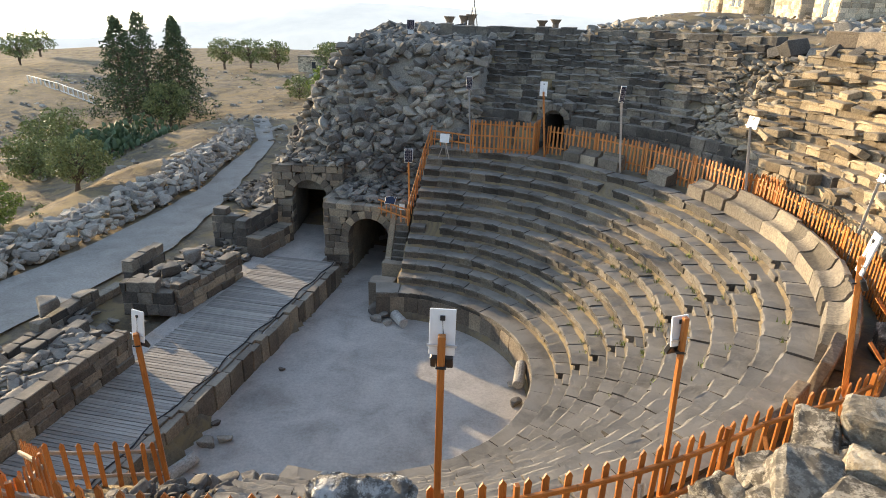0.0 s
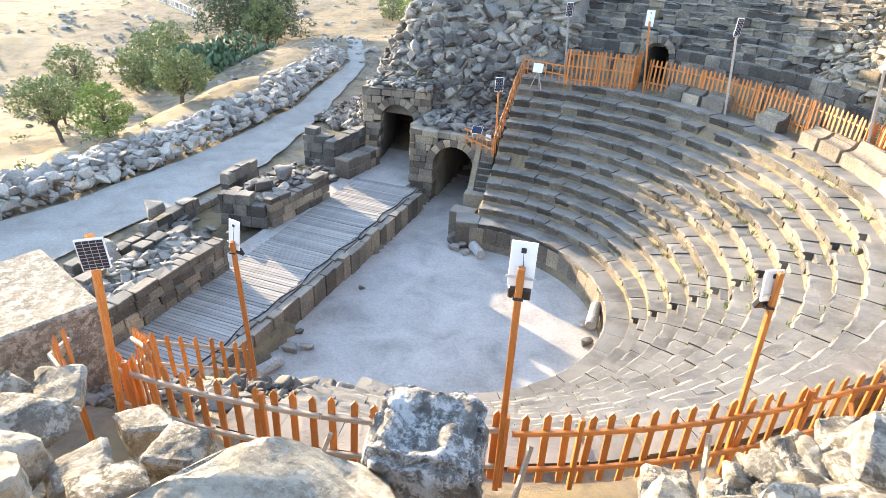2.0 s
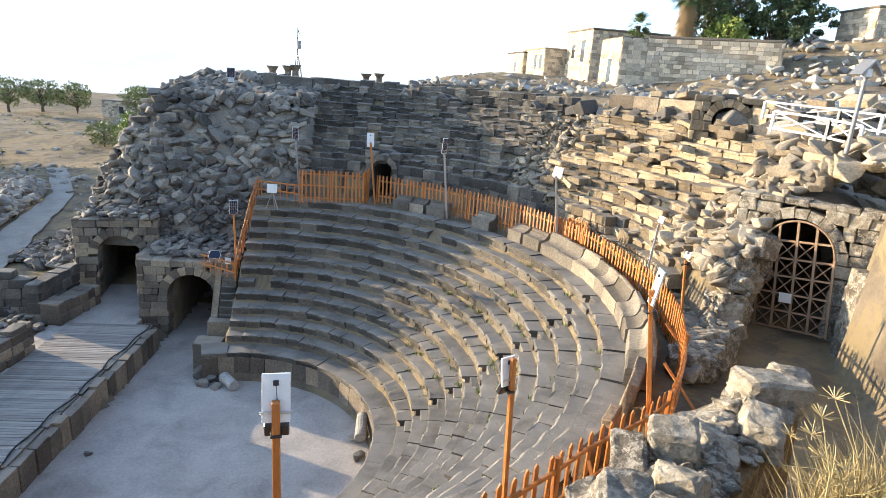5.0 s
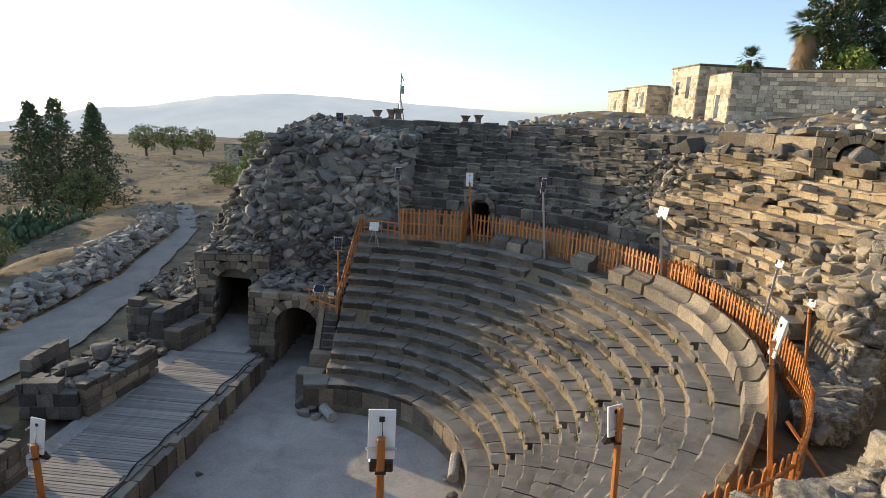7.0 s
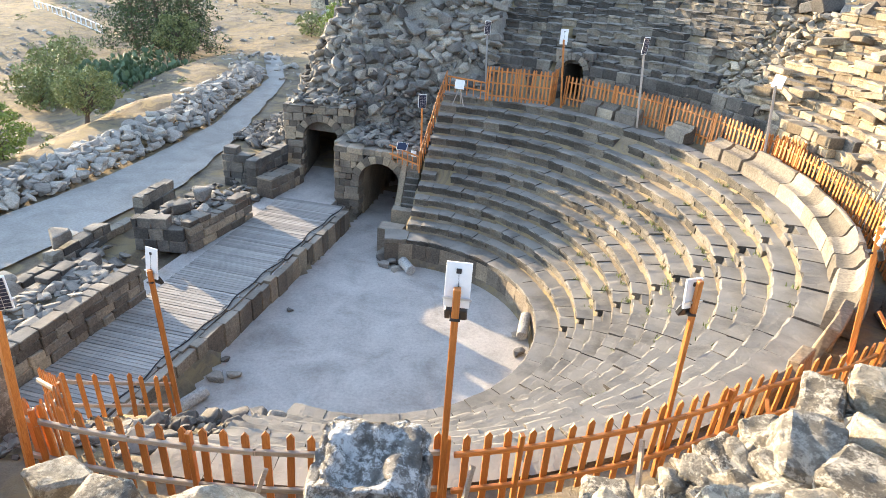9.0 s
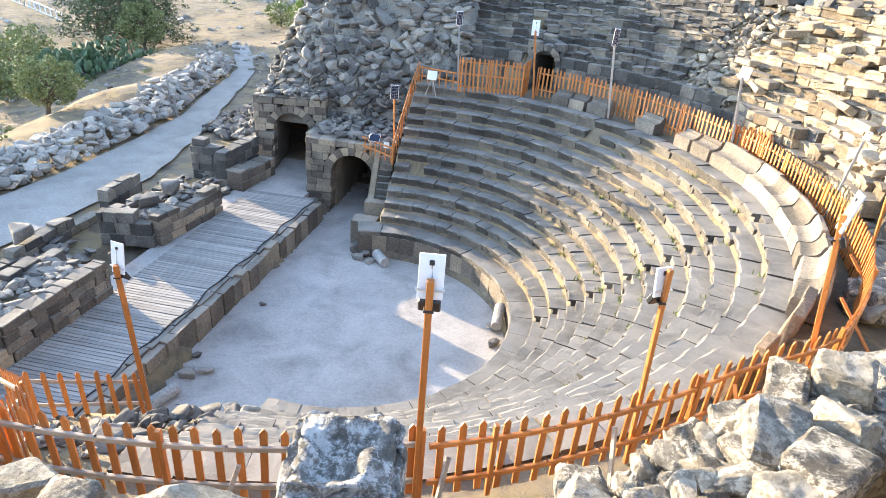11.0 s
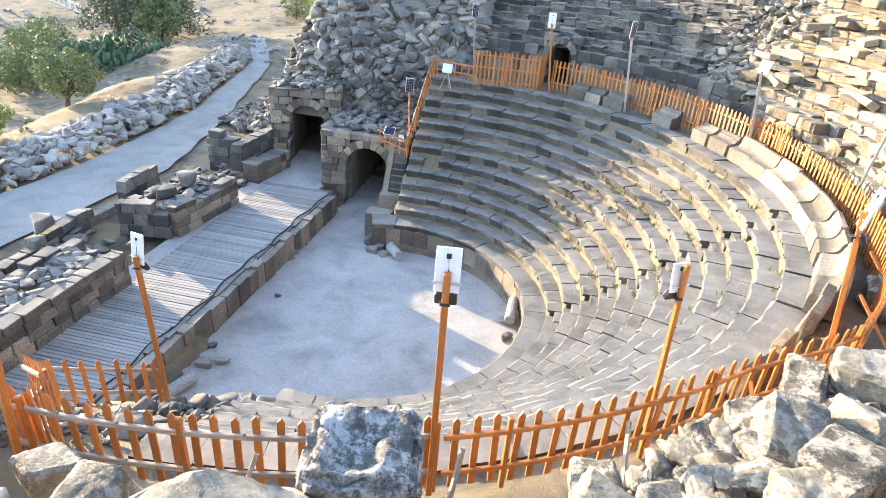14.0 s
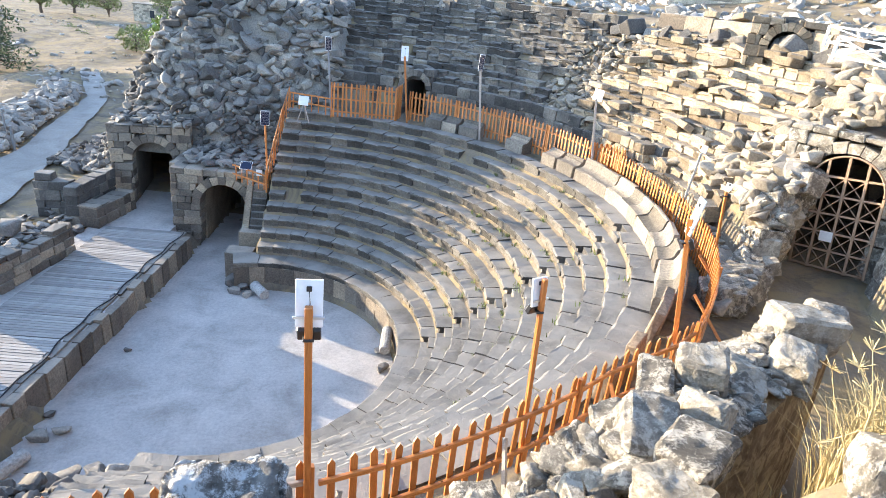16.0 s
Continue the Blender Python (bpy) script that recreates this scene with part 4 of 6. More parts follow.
rubble("roadside_rubble", road_bank, LIME, "long bank of pale stones beside the gravel road", (0.32, 0.85), 46, None, -0.1, bank_top)


def field_spots(r):
    for _ in range(2600):
        u = r.uniform(-75, -18)
        v = r.uniform(14, 95)
        if u > -17 - v * 0.33 and v < 34:
            continue
        if noise.noise(Vector((u * 0.1, v * 0.1, 9))) > 0.02:
            yield u, v, r.uniform(0.4, 1.4)
    for _ in range(700):
        a, q = radians(r.uniform(15, 75)), r.uniform(21.5, 48)
        yield q * math.cos(a), q * math.sin(a), r.uniform(0.6, 1.5)


rubble("field_stones", field_spots, LIME, "scattered field stones in the dry grass", (0.2, 0.7), 47)


# ---- road ----
def road():
    bm = bmesh.new()
    rows = []
    for k in range(131):
        v = -20 + k * 0.5
        a, b = -ridge(ROAD_LEFT, v), -ridge(ROAD_RIGHT, v)
        a += 0.18 * noise.noise(Vector((v * 0.6, 1, 0)))
        b += 0.18 * noise.noise(Vector((v * 0.6, 7, 0)))
        rows.append([bm.verts.new(W(lerp(a, b, j / 8), v, height(lerp(a, b, j / 8), v) + 0.11)) for j in range(9)])
    for p, q in zip(rows, rows[1:]):
        for j in range(8):
            bm.faces.new((p[j], p[j + 1], q[j + 1], q[j]))
    return tagged(link("road", bm, ROADM, smooth=True), "pale gravel track passing behind the ruined stage", "road", kind="structure")


road()

# ---- wall round the sunken path, gate and vault on the east side ----


BANKEARTH = earth("ochre_bank", (0.13, 0.085, 0.045), (0.24, 0.16, 0.085), (0.36, 0.26, 0.15), 2.2, (0.40, 0.29, 0.15), 1.0)


def bank_wall():
    bm = bmesh.new()
    n = 40
    rings = []
    for k in range(n + 1):
        a = -62 + 21 * k / n
        top = 8.72 + 0.2 * noise.noise(Vector((a * 0.2, 0, 0)))
        rings.append([bm.verts.new(polar(q + 0.03 * noise.noise(Vector((a, z, 3))), a, z)) for q, z in ((14.85, 8.0), (14.9, top), (15.22, top - 0.05), (15.3, 7.8), (15.4, DIAZ_Z - 0.3))])
    for p, q in zip(rings, rings[1:]):
        for j in range(4):
            bm.faces.new((p[j], q[j], q[j + 1], p[j + 1]))
    bm.faces.new(rings[0])
    bm.faces.new(rings[-1][::-1])
    bmesh.ops.recalc_face_normals(bm, faces=bm.faces[:])
    return tagged(link("bank_wall", bm, BANKEARTH), "rough earth-stained retaining wall beside the sunken path", "wall", kind="structure")


bank_wall()


def lattice_gate():
    """Iron double gate of crossed squares under a half-round head."""
    m = Matrix.Translation((13.55, 12.4, DIAZ_Z + 0.14)) @ Matrix.Rotation(radians(-62), 4, "Z") @ Matrix.Rotation(radians(-7), 4, "Y")
    g = empty("lattice_gate", m, "closed brown iron lattice gate with a rounded head", "gate")
    w, spring, bar = 0.92, 2.2, 0.04
    cols = [-w + 2 * w * k / 4 for k in range(5)]
    for x in cols:
        top = spring + math.sqrt(max(0.0, w * w - x * x)) - 0.02
        bm = box_bm(bar * 1.6, bar, top, 0.004, Matrix.Translation((x, 0, top / 2)))
        part("upright", bm, RUST, g)
    zs = [0.05, 0.55, 1.05, 1.55, 2.05, 2.55]
    for z in zs:
        half = w if z <= spring else math.sqrt(max(0.01, w * w - (z - spring) ** 2))
        part("crossbar", box_bm(2 * half, bar, bar * 1.4, 0.004, Matrix.Translation((0, 0.01, z))), RUST, g)
    for i in range(4):
        for j in range(5):
            x0, x1, z0, z1 = cols[i], cols[i + 1], zs[j], zs[j + 1]
            if z1 > spring and max(abs(x0), abs(x1)) > w * 0.8:
                continue
            bm = bmesh.new()
            add_tube(bm, [(x0, 0, z0), (x1, 0, z1)], [0.014, 0.014], 5)
            add_tube(bm, [(x0, 0, z1), (x1, 0, z0)], [0.014, 0.014], 5)
            part("cross_brace", bm, RUST, g)
    pts = [(w * math.cos(t), 0, spring + w * math.sin(t)) for t in (math.pi * k / 16 for k in range(17))]
    part("arched_head", tube_bm(pts, [0.03] * 17, 6), RUST, g)
    part("notice", box_bm(0.32, 0.02, 0.28, 0.005, Matrix.Translation((-0.15, -0.04, 0.95))), WHITEPAINT, g, "small faded white notice")


lattice_gate()
mg = Matrix.Translation((12.69, 14.32, DIAZ_Z)) @ Matrix.Rotation(radians(-55), 4, "Z")
arch_wall("gate_arch_wall", mg, 3.6, 3.75, 0.6, 0.6, 2.7, 2.2, PALE, "rough stone arch round the vaulted gate", seed=51, ring=0.28)
vault_shell("gate_vault", mg, 0.6, 2.7, 2.2, 0.6, 6.0, WALLSTONE, "dark barrel vault behind the gate")
course_wall("path_side_wall", local(14.2, 11.3), local(12.6, 8.2), DIAZ_Z - 0.1, 8.6, 0.6, 0.5, PALE, "rough side wall of the sunken path by the gate", 0.3, seed=52)
# small arch in the upper seats and a low blocked opening by the fence
ms = Matrix.Translation((15.0, 20.4, 10.9)) @ Matrix.Rotation(radians(-38), 4, "Z")
arch_wall("upper_arch", ms, 2.6, 1.7, 0.7, 0.75, 1.85, 0.75, SUNLIT_OCHRE, "small ruined arch high in the seats", seed=53, ring=0.3)
vault_shell("upper_vault", ms, 0.75, 1.85, 0.75, 0.7, 3.5, BASALT, "dark hollow behind the small arch")
mb = axis @ Matrix.Rotation(radians(21), 4, "Z") @ Matrix.Translation((14.1, 1.3, DIAZ_Z)) @ Matrix.Rotation(radians(-90), 4, "Z")
arch_wall("low_arch", mb, 2.6, 1.75, 0.5, 0.8, 1.7, 0.75, SUNLIT_OCHRE, "low arched opening in the walkway wall", seed=54, ring=0.25)
bm = bmesh.new()
add_prism(bm, [(0.8, 0), (1.7, 0), (1.7, 0.75)] + [(1.25 + 0.45 * math.cos(t), 0.75 + 0.45 * math.sin(t)) for t in (math.pi * k / 8 for k in range(1, 8))] + [(0.8, 0.75)], 0.2, 0.28)
ob = tagged(link("rusty_shutter", bm, plain("rust_red_sheet", (0.30, 0.10, 0.04), 0.8)), "rust-red sheet closing a low arch", "shutter")
ob.matrix_world = mb
# dark vomitory in the walkway wall behind the gate panel
bmv = axis @ Matrix.Rotation(radians(69.5), 4, "Z") @ Matrix.Translation((14.6, 0.95, DIAZ_Z)) @ Matrix.Rotation(radians(-90), 4, "Z")
arch_wall("vomitory_arch", bmv, 1.9, 2.4, 0.6, 0.35, 1.55, 1.35, BASALT, "dark arched vomitory in the walkway wall", seed=55, ring=0.3)
vault_shell("vomitory_vault", bmv, 0.35, 1.55, 1.35, 0.6, 3.0, BASALT, "dark passage behind the vomitory")

# ---- foreground boulders ----


def big_boulder(p, w, h, seed, mat=PALE, squat=0.85, turn=None, label="weathered pale limestone boulder on the bank"):
    r = random.Random(seed)
    if seed < 200 and seed % 3:
        bm = bmesh.new()
        add_box(bm, Matrix(), 0.94, 0.94, 0.86)
        for v in bm.verts:
            v.co += Vector((r.uniform(-1, 1), r.uniform(-1, 1), r.uniform(-1, 1))) * 0.13
        bmesh.ops.bevel(bm, geom=bm.edges[:], offset=0.09, segments=1, affect="EDGES")
        bmesh.ops.triangulate(bm, faces=bm.faces[:])
        bmesh.ops.subdivide_edges(bm, edges=bm.edges[:], cuts=4, use_grid_fill=True)
        bmesh.ops.subdivide_edges(bm, edges=[e for e in bm.edges if e.calc_length() > 0.09], cuts=1, use_grid_fill=True)
    else:
        bm = hull_stone(r, 15, 0.9, 4)
    for v in bm.verts:
        c = v.co + Vector((seed, 0, 0))
        v.co += noise.noise_vector(c * 3.5) * 0.04 + noise.noise_vector(c * 9.0) * 0.02 + noise.noise_vector(c * 22.0) * 0.014
    ob = link("boulder", bm, mat, smooth=False)
    deep = max(0.45, w * 0.7)
    tall = max(h * 1.45, 0.45)
    if seed < 200 and seed % 3:
        w, deep, tall = w * 0.95, deep * 0.95, max(h * 1.1, 0.34)
    ob.matrix_world = Matrix.Translation((p[0], p[1], p[2] - (tall - h) * 0.5)) @ Euler((r.uniform(-0.15, 0.15), r.uniform(-0.15, 0.15), r.uniform(0, 6.3) if turn is None else turn)).to_matrix().to_4x4() @ Matrix.Diagonal((w * 1.08, deep, tall, 1))
    ob.data.polygons.foreach_set("use_smooth", [True] * len(ob.data.polygons))
    ob.data.set_sharp_from_angle(angle=radians(32))
    return tagged(ob, label, "boulder", "bank boulders")


EAST = ((2.36, 3.86, 8.81, 0.50, 0.53), (3.00, 3.79, 9.07, 1.02, 0.51), (2.93, 4.33, 8.80, 0.61, 0.37), (2.72, 3.63, 9.01, 0.55, 0.44),
        (2.89, 3.11, 9.41, 0.95, 0.55), (2.49, 3.30, 9.08, 0.56, 0.36), (1.49, 3.94, 8.11, 0.93, 0.47), (2.18, 3.27, 8.87, 0.61, 0.41),
        (1.97, 3.62, 8.62, 0.49, 0.27), (3.55, 4.63, 8.98, 0.72, 0.33), (4.03, 4.64, 9.16, 0.60, 0.47), (3.63, 4.05, 9.18, 0.79, 0.43))
EAST_FAR = ((1.48, 3.41, 8.44, 0.74, 0.32), (1.87, 3.11, 8.81, 0.64, 0.25), (2.27, 2.96, 9.11, 0.58, 0.29), (2.52, 2.77, 9.42, 0.56, 0.37),
            (6.10, 5.54, 9.10, 1.02, 0.60), (5.42, 5.38, 8.83, 0.73, 0.49), (5.45, 4.92, 9.02, 0.85, 0.47), (6.52, 5.66, 9.15, 0.62, 0.44),
            (4.70, 4.75, 9.0, 0.9, 0.45), (4.9, 5.3, 8.75, 0.8, 0.5))
WEST = ((-2.57, 2.88, 8.78, 0.67, 0.51), (-3.76, 2.62, 9.12, 1.20, 0.49), (-3.30, 2.06, 9.45, 0.71, 0.38), (-2.83, 2.19, 9.29, 0.64, 0.32),
        (-5.05, 3.40, 9.07, 0.40, 0.60), (-3.37, 3.38, 8.47, 0.72, 0.30), (-4.26, 3.45, 8.65, 0.83, 0.38),
        (-4.54, 3.09, 8.88, 0.57, 0.38), (-2.37, 1.96, 9.51, 0.62, 0.25), (-2.88, 1.60, 9.75, 0.49, 0.33))
for k, (x, y, z, w, h) in enumerate(EAST + EAST_FAR + WEST):
    west = k >= len(EAST + EAST_FAR)
    big_boulder((x, y, z - (0.2 if west else 0.14)), w * (0.7 if west else 0.84), h * (0.66 if west else 0.8), 100 + k)
big_boulder((-1.35, 1.80, 9.5), 1.85, 0.7, 201, squat=1, turn=0.5, label="large smooth pale boulder just below the viewpoint")


big_boulder((3.16, 1.98, 10.2), 0.62, 0.5, 205, label="sunlit pale boulder by the dry grass")


def socket_block():
    """The squared block with a worn socket in its top."""
    bm = bmesh.new()
    add_box(bm, Matrix(), 0.78, 0.72, 1.5)
    bmesh.ops.bevel(bm, geom=bm.edges[:], offset=0.06, segments=2, affect="EDGES")
    bmesh.ops.triangulate(bm, faces=[f for f in bm.faces if len(f.verts) > 4])
    bmesh.ops.subdivide_edges(bm, edges=bm.edges[:], cuts=7, use_grid_fill=True)
    bmesh.ops.subdivide_edges(bm, edges=[e for e in bm.edges if e.calc_length() > 0.06], cuts=1, use_grid_fill=True)
    for v in bm.verts:
        c = v.co.copy()
        v.co += noise.noise_vector(c * 3.0) * 0.05 + noise.noise_vector(c * 8.0) * 0.035 + noise.noise_vector(c * 21.0) * 0.028 + noise.noise_vector(c * 43.0) * 0.014
        if c.z > 0.6:
            d = max(abs(c.x + 0.02) / 0.15, abs(c.y + 0.02) / 0.17)
            v.co.z -= 0.10 * smooth(1.3, 0.7, d + 0.5 * noise.noise(c * 6))
            v.co.z -= 0.06 * smooth(0.15, 0.4, c.x - c.y * 0.3)
    ob = link("socket_block", bm, PITTED, smooth=True)
    ob.matrix_world = Matrix.Translation((-0.56, 2.88, 8.70)) @ Euler((0.03, 0.02, radians(3))).to_matrix().to_4x4()
    return tagged(ob, "squared weathered block with a socket cut in its top", "stone block")


socket_block()


def slab_block():
    ob = link("great_slab", block_bm(random.Random(3), 2.5, 1.45, 1.6, 0.06), PALE)
    ob.matrix_world = Matrix.Translation((-7.77, 6.2, 6.45)) @ Matrix.Rotation(radians(-29), 4, "Z")
    return tagged(ob, "great flat-topped limestone block standing by the fence corner", "stone block")


slab_block()

# ---- picket fences ----


def picket_mesh(tall, w=0.085, t=0.024):
    bm = bmesh.new()
    add_prism(bm, [(-w / 2, 0), (w / 2, 0), (w / 2, tall - 0.06), (0, tall), (-w / 2, tall - 0.06)], -t / 2, t / 2)
    bmesh.ops.recalc_face_normals(bm, faces=bm.faces[:])
    me = bpy.data.meshes.new("picket")
    bm.to_mesh(me)
    bm.free()
    me.materials.append(FENCE)
    return me


PICKET = picket_mesh(1.12)
PICKET_TALL = picket_mesh(1.62)


def fence_run(name, pts, label, mesh=PICKET, tall=1.12, gap=0.25, rails=(0.28, 0.86), post_every=2.4, grey_rail=False, group="picket fences", lift=0.05):
    """Pickets nailed on two rails between posts, along a line of feet."""
    pts = [Vector(p) for p in pts]
    f = empty(name, Matrix.Translation(pts[0]), label, "fence", group)
    o = pts[0]
    total, since = 0.0, 0.0
    r = random.Random(len(pts) * 31 + int(pts[0].x * 10))
    for a, b in zip(pts, pts[1:]):
        d = b - a
        flat = Vector((d.x, d.y, 0)).length
        yaw = math.atan2(d.y, d.x)
        for q in rails:
            bm = box_bm(d.length + 0.04, 0.045, 0.07, 0.006)
            ob = part("rail", bm, GREYWOOD if grey_rail else RAIL, f)
            ob.matrix_basis = Matrix.Translation((a + b) / 2 - o + Vector((0, 0, q + lift))) @ Matrix.Rotation(yaw, 4, "Z") @ Matrix.Rotation(-math.atan2(d.z, flat), 4, "Y")
        n = max(1, round(flat / gap))
        for k in range(n):
            p = a + d * ((k + 0.5) / n)
            side = Vector((d.y, -d.x, 0)).normalized() * 0.036
            ob = new("picket", mesh)
            ob.parent = f
            ob.matrix_basis = Matrix.Translation(p - o + side + Vector((0, 0, lift + r.uniform(-0.025, 0.025)))) @ Matrix.Rotation(yaw, 4, "Z") @ Matrix.Rotation(r.gauss(0, 0.02), 4, "Y")
        since += flat
        if since >= post_every or a is pts[0]:
            since = 0.0
            ob = part("post", box_bm(0.06, 0.07, tall + 0.02, 0.006, Matrix.Translation((0, 0, tall / 2))), FENCE, f)
            ob.matrix_basis = Matrix.Translation(a - o) @ Matrix.Rotation(yaw, 4, "Z")
    return f


def arc(r, a0, a1, z, n):
    return [polar(r, lerp(a0, a1, k / n), z) for k in range(n + 1)]


FZ = 6.53
fence_run("picket_fence", [Vector((0.36, 28.75, 6.2)), Vector((1.8, 28.55, 6.2)), Vector((3.3, 28.35, 6.2))], "tall orange-stained picket gate panel closing the walkway", PICKET_TALL, 1.62, 0.2, (0.25, 0.85, 1.4), 1.4)
fence_run("picket_fence", [Vector((3.35, 28.35, 6.2)), Vector((3.75, 29.5, 6.25))], "short return panel of orange picket fence", PICKET_TALL, 1.62, 0.2, (0.25, 0.85, 1.4), 1.4)
fence_run("picket_fence", arc(12.98, 67.5, 22.5, FZ - 0.2, 12), "orange-stained picket fence curving behind the top seats", picket_mesh(1.36), 1.36, 0.235, (0.32, 1.06))
fence_run("picket_fence", [polar(13.0, 22.3, FZ), polar(13.6, 21.5, FZ), polar(13.8, 17.5, FZ)], "short offset stretch of orange picket fence at an opening", PICKET, 1.12, 0.14)
fence_run("picket_fence", [polar(lerp(13.15, 13.42, smooth(5, -22, a)), a, FZ) for a in (20.3 - 56.8 * k / 15 for k in range(16))], "sunlit orange picket fence curving along the walkway", gap=0.22)
fence_run("picket_fence", [polar(13.4 - 0.47 * smooth(-37, -48, -37.3 - 30.5 * k / 9), -37.3 - 30.5 * k / 9, FZ) for k in range(10)], "orange picket fence below the viewpoint")
fence_run("picket_fence", arc(12.88, -68.2, -90.5, FZ, 7), "orange picket fence below the viewpoint with a weathered rail", grey_rail=True)
fence_run("picket_fence", [Vector((-4.75, 4.75, 6.5)), Vector((-5.6, 6.2, 5.6)), Vector((-7.5, 7.9, 4.25)), Vector((-7.1, 8.55, 3.7)), Vector((-6.5, 9.1, 3.3)), Vector((-5.95, 9.52, 3.0))], "orange picket fence stepping down the ruined flank", gap=0.24, grey_rail=True)
fence_run("picket_fence", [Vector((-5.2, 4.4, 6.5)), Vector((-6.0, 4.9, 6.45)), Vector((-6.2, 5.4, 6.3))], "short grey-railed stretch of picket fence at the corner", gap=0.24, grey_rail=True)
# stair railing at the north end and its foot panel
rail_pts = [W(-0.95, 8.2, 3.35), W(-0.9, 9.4, 4.35), W(-0.85, 10.8, 5.5), W(-0.8, 12.2, 6.35)]
fence_run("stair_railing", rail_pts, "orange timber railing climbing beside the end of the seats", picket_mesh(1.0, 0.05), 1.0, 0.3, (0.45, 0.9), 1.0, group="")
fence_run("stair_railing", [W(-0.95, 8.2, 3.35), W(-2.6, 8.9, 3.5)], "short orange timber railing beside the passage arch", picket_mesh(0.75, 0.05), 0.75, 0.3, (0.3, 0.7), 1.0, group="")
fence_run("stair_railing", [W(-0.8, 12.3, 6.2), Vector((-0.4, 29.2, 6.2)), Vector((0.3, 28.8, 6.2))], "low orange timber railing beside the gate panel", picket_mesh(0.85, 0.05), 0.85, 0.35, (0.4, 0.8), 1.0, group="")
# slanting props behind the fence
for a, q in ((-39, 14.1), (-30, 14.1), (-57.5, 13.7), (-20, 14.0), (-67, 13.6), (-77, 13.55), (-48, 13.8)):
    p0, p1 = polar(13.05, a, FZ + 0.85), polar(q, a - 1.5, FZ - 0.2)
    ob = tagged(link("fence_prop", tube_bm([p0, p1], [0.035, 0.035], 4), GREYWOOD if int(a) % 2 else RAIL), "slanting timber prop bracing the picket fence", "prop", "fence props")

# ---- solar lamps ----


def solar_lamp(foot, top, post_mat, panel, cells_to, flood=True, label="", wide=0.09, drop=0.0, lift=0.12):
    """A post with a small solar panel and a flood lamp; cells_to: the heading of the panel's dark face, in degrees."""
    foot, top = Vector(foot), Vector(top)
    lamp = empty("solar_lamp", Matrix.Translation(foot), label, "solar lamp", "solar lamps")
    d = top - foot
    bm = bmesh.new()
    q = d.to_track_quat("Z", "Y").to_matrix().to_4x4()
    add_box(bm, Matrix.Translation(d / 2) @ q, wide, wide, d.length, 0.008)
    part("post", bm, post_mat, lamp)
    pw, ph = panel
    yaw = radians(cells_to - 90)
    base = Matrix.Translation(d + Vector((0, 0, lift))) @ Matrix.Rotation(yaw, 4, "Z") @ Matrix.Translation((0, wide / 2 + 0.03, 0)) @ Matrix.Rotation(radians(-9), 4, "X")
    back = part("panel", box_bm(pw, 0.03, ph, 0.004), PANELWHITE, lamp, "white-backed solar panel")
    back.matrix_basis = base
    cells = part("solar_face", box_bm(pw * 0.9, 0.008, ph * 0.93, 0.002, Matrix.Translation((0, 0.018, 0))), GLASSBLUE, back, "dark blue solar cells")
    for j in range(1, 9):
        part("cell_line", box_bm(pw * 0.9, 0.004, 0.004, 0.0, Matrix.Translation((0, 0.0235, -ph / 2 + ph * j / 9))), ALU, back)
    for j in (-1, 0, 1):
        part("cell_line", box_bm(0.004, 0.0042, ph * 0.93, 0.0, Matrix.Translation((j * pw * 0.225, 0.0235, 0))), ALU, back)
    part("junction_box", box_bm(0.05, 0.02, 0.05, 0.004, Matrix.Translation((0, -0.024, ph * 0.32))), BLACK, back)
    bm = tube_bm([(0, -0.03, ph * 0.3), (0.01, -0.03, 0.0), (-0.015, -0.028, -ph * 0.4)], [0.005] * 3, 5)
    part("cable", bm, BLACK, back)
    arm = part("bracket", box_bm(pw * 1.15, 0.02, 0.025, 0.003, Matrix.Translation((0, -0.03, -ph * 0.28))), ALU, back)
    if flood:
        size = pw * 0.9
        body = part("flood_lamp", box_bm(size, 0.07, size * 0.72, 0.012), BLACK, lamp, "black flood lamp")
        body.matrix_basis = Matrix.Translation(d + Vector((0, 0, -drop))) @ Matrix.Rotation(yaw, 4, "Z") @ Matrix.Translation((0, wide / 2 + 0.06, 0)) @ Matrix.Rotation(radians(25), 4, "X")
        glass = part("lens", box_bm(size * 0.86, 0.006, size * 0.58, 0.0, Matrix.Translation((0, 0.038, 0))), plain("lamp_glass", (0.5, 0.5, 0.48), 0.15), body)
        part("clamp", box_bm(wide + 0.03, wide + 0.03, 0.025, 0.003, Matrix.Translation(d + Vector((0, 0, -drop)))), BLACK, lamp)
    return lamp


NEARPOST = "orange timber post with a white-backed solar panel and black flood lamp"
FARPOST = "slim post with a small solar panel above the fence"
solar_lamp((-0.07, 4.88, 6.5), (-0.07, 4.85, 9.64), FENCE, (0.255, 0.47), 88, True, NEARPOST, 0.075, 0.34, 0.0)
solar_lamp((2.78, 5.92, 6.35), (2.62, 5.86, 9.43), FENCE, (0.22, 0.36), 112, True, NEARPOST, 0.062, 0.44, -0.2)
solar_lamp((-5.91, 9.48, 3.0), (-5.99, 9.44, 6.74), FENCE, (0.30, 0.62), 70, True, NEARPOST, 0.1, 0.25, 0.12)
solar_lamp((-4.9, 4.63, 6.45), (-4.43, 4.43, 9.60), FENCE, (0.27, 0.39), -58, False, "orange timber post with a dark solar panel facing the viewpoint", 0.075, 0.2, -0.2)
solar_lamp((6.12, 7.70, 6.5), (5.80, 7.95, 9.45), FENCE, (0.26, 0.62), -15, True, NEARPOST, 0.08, 0.4, 0.05)
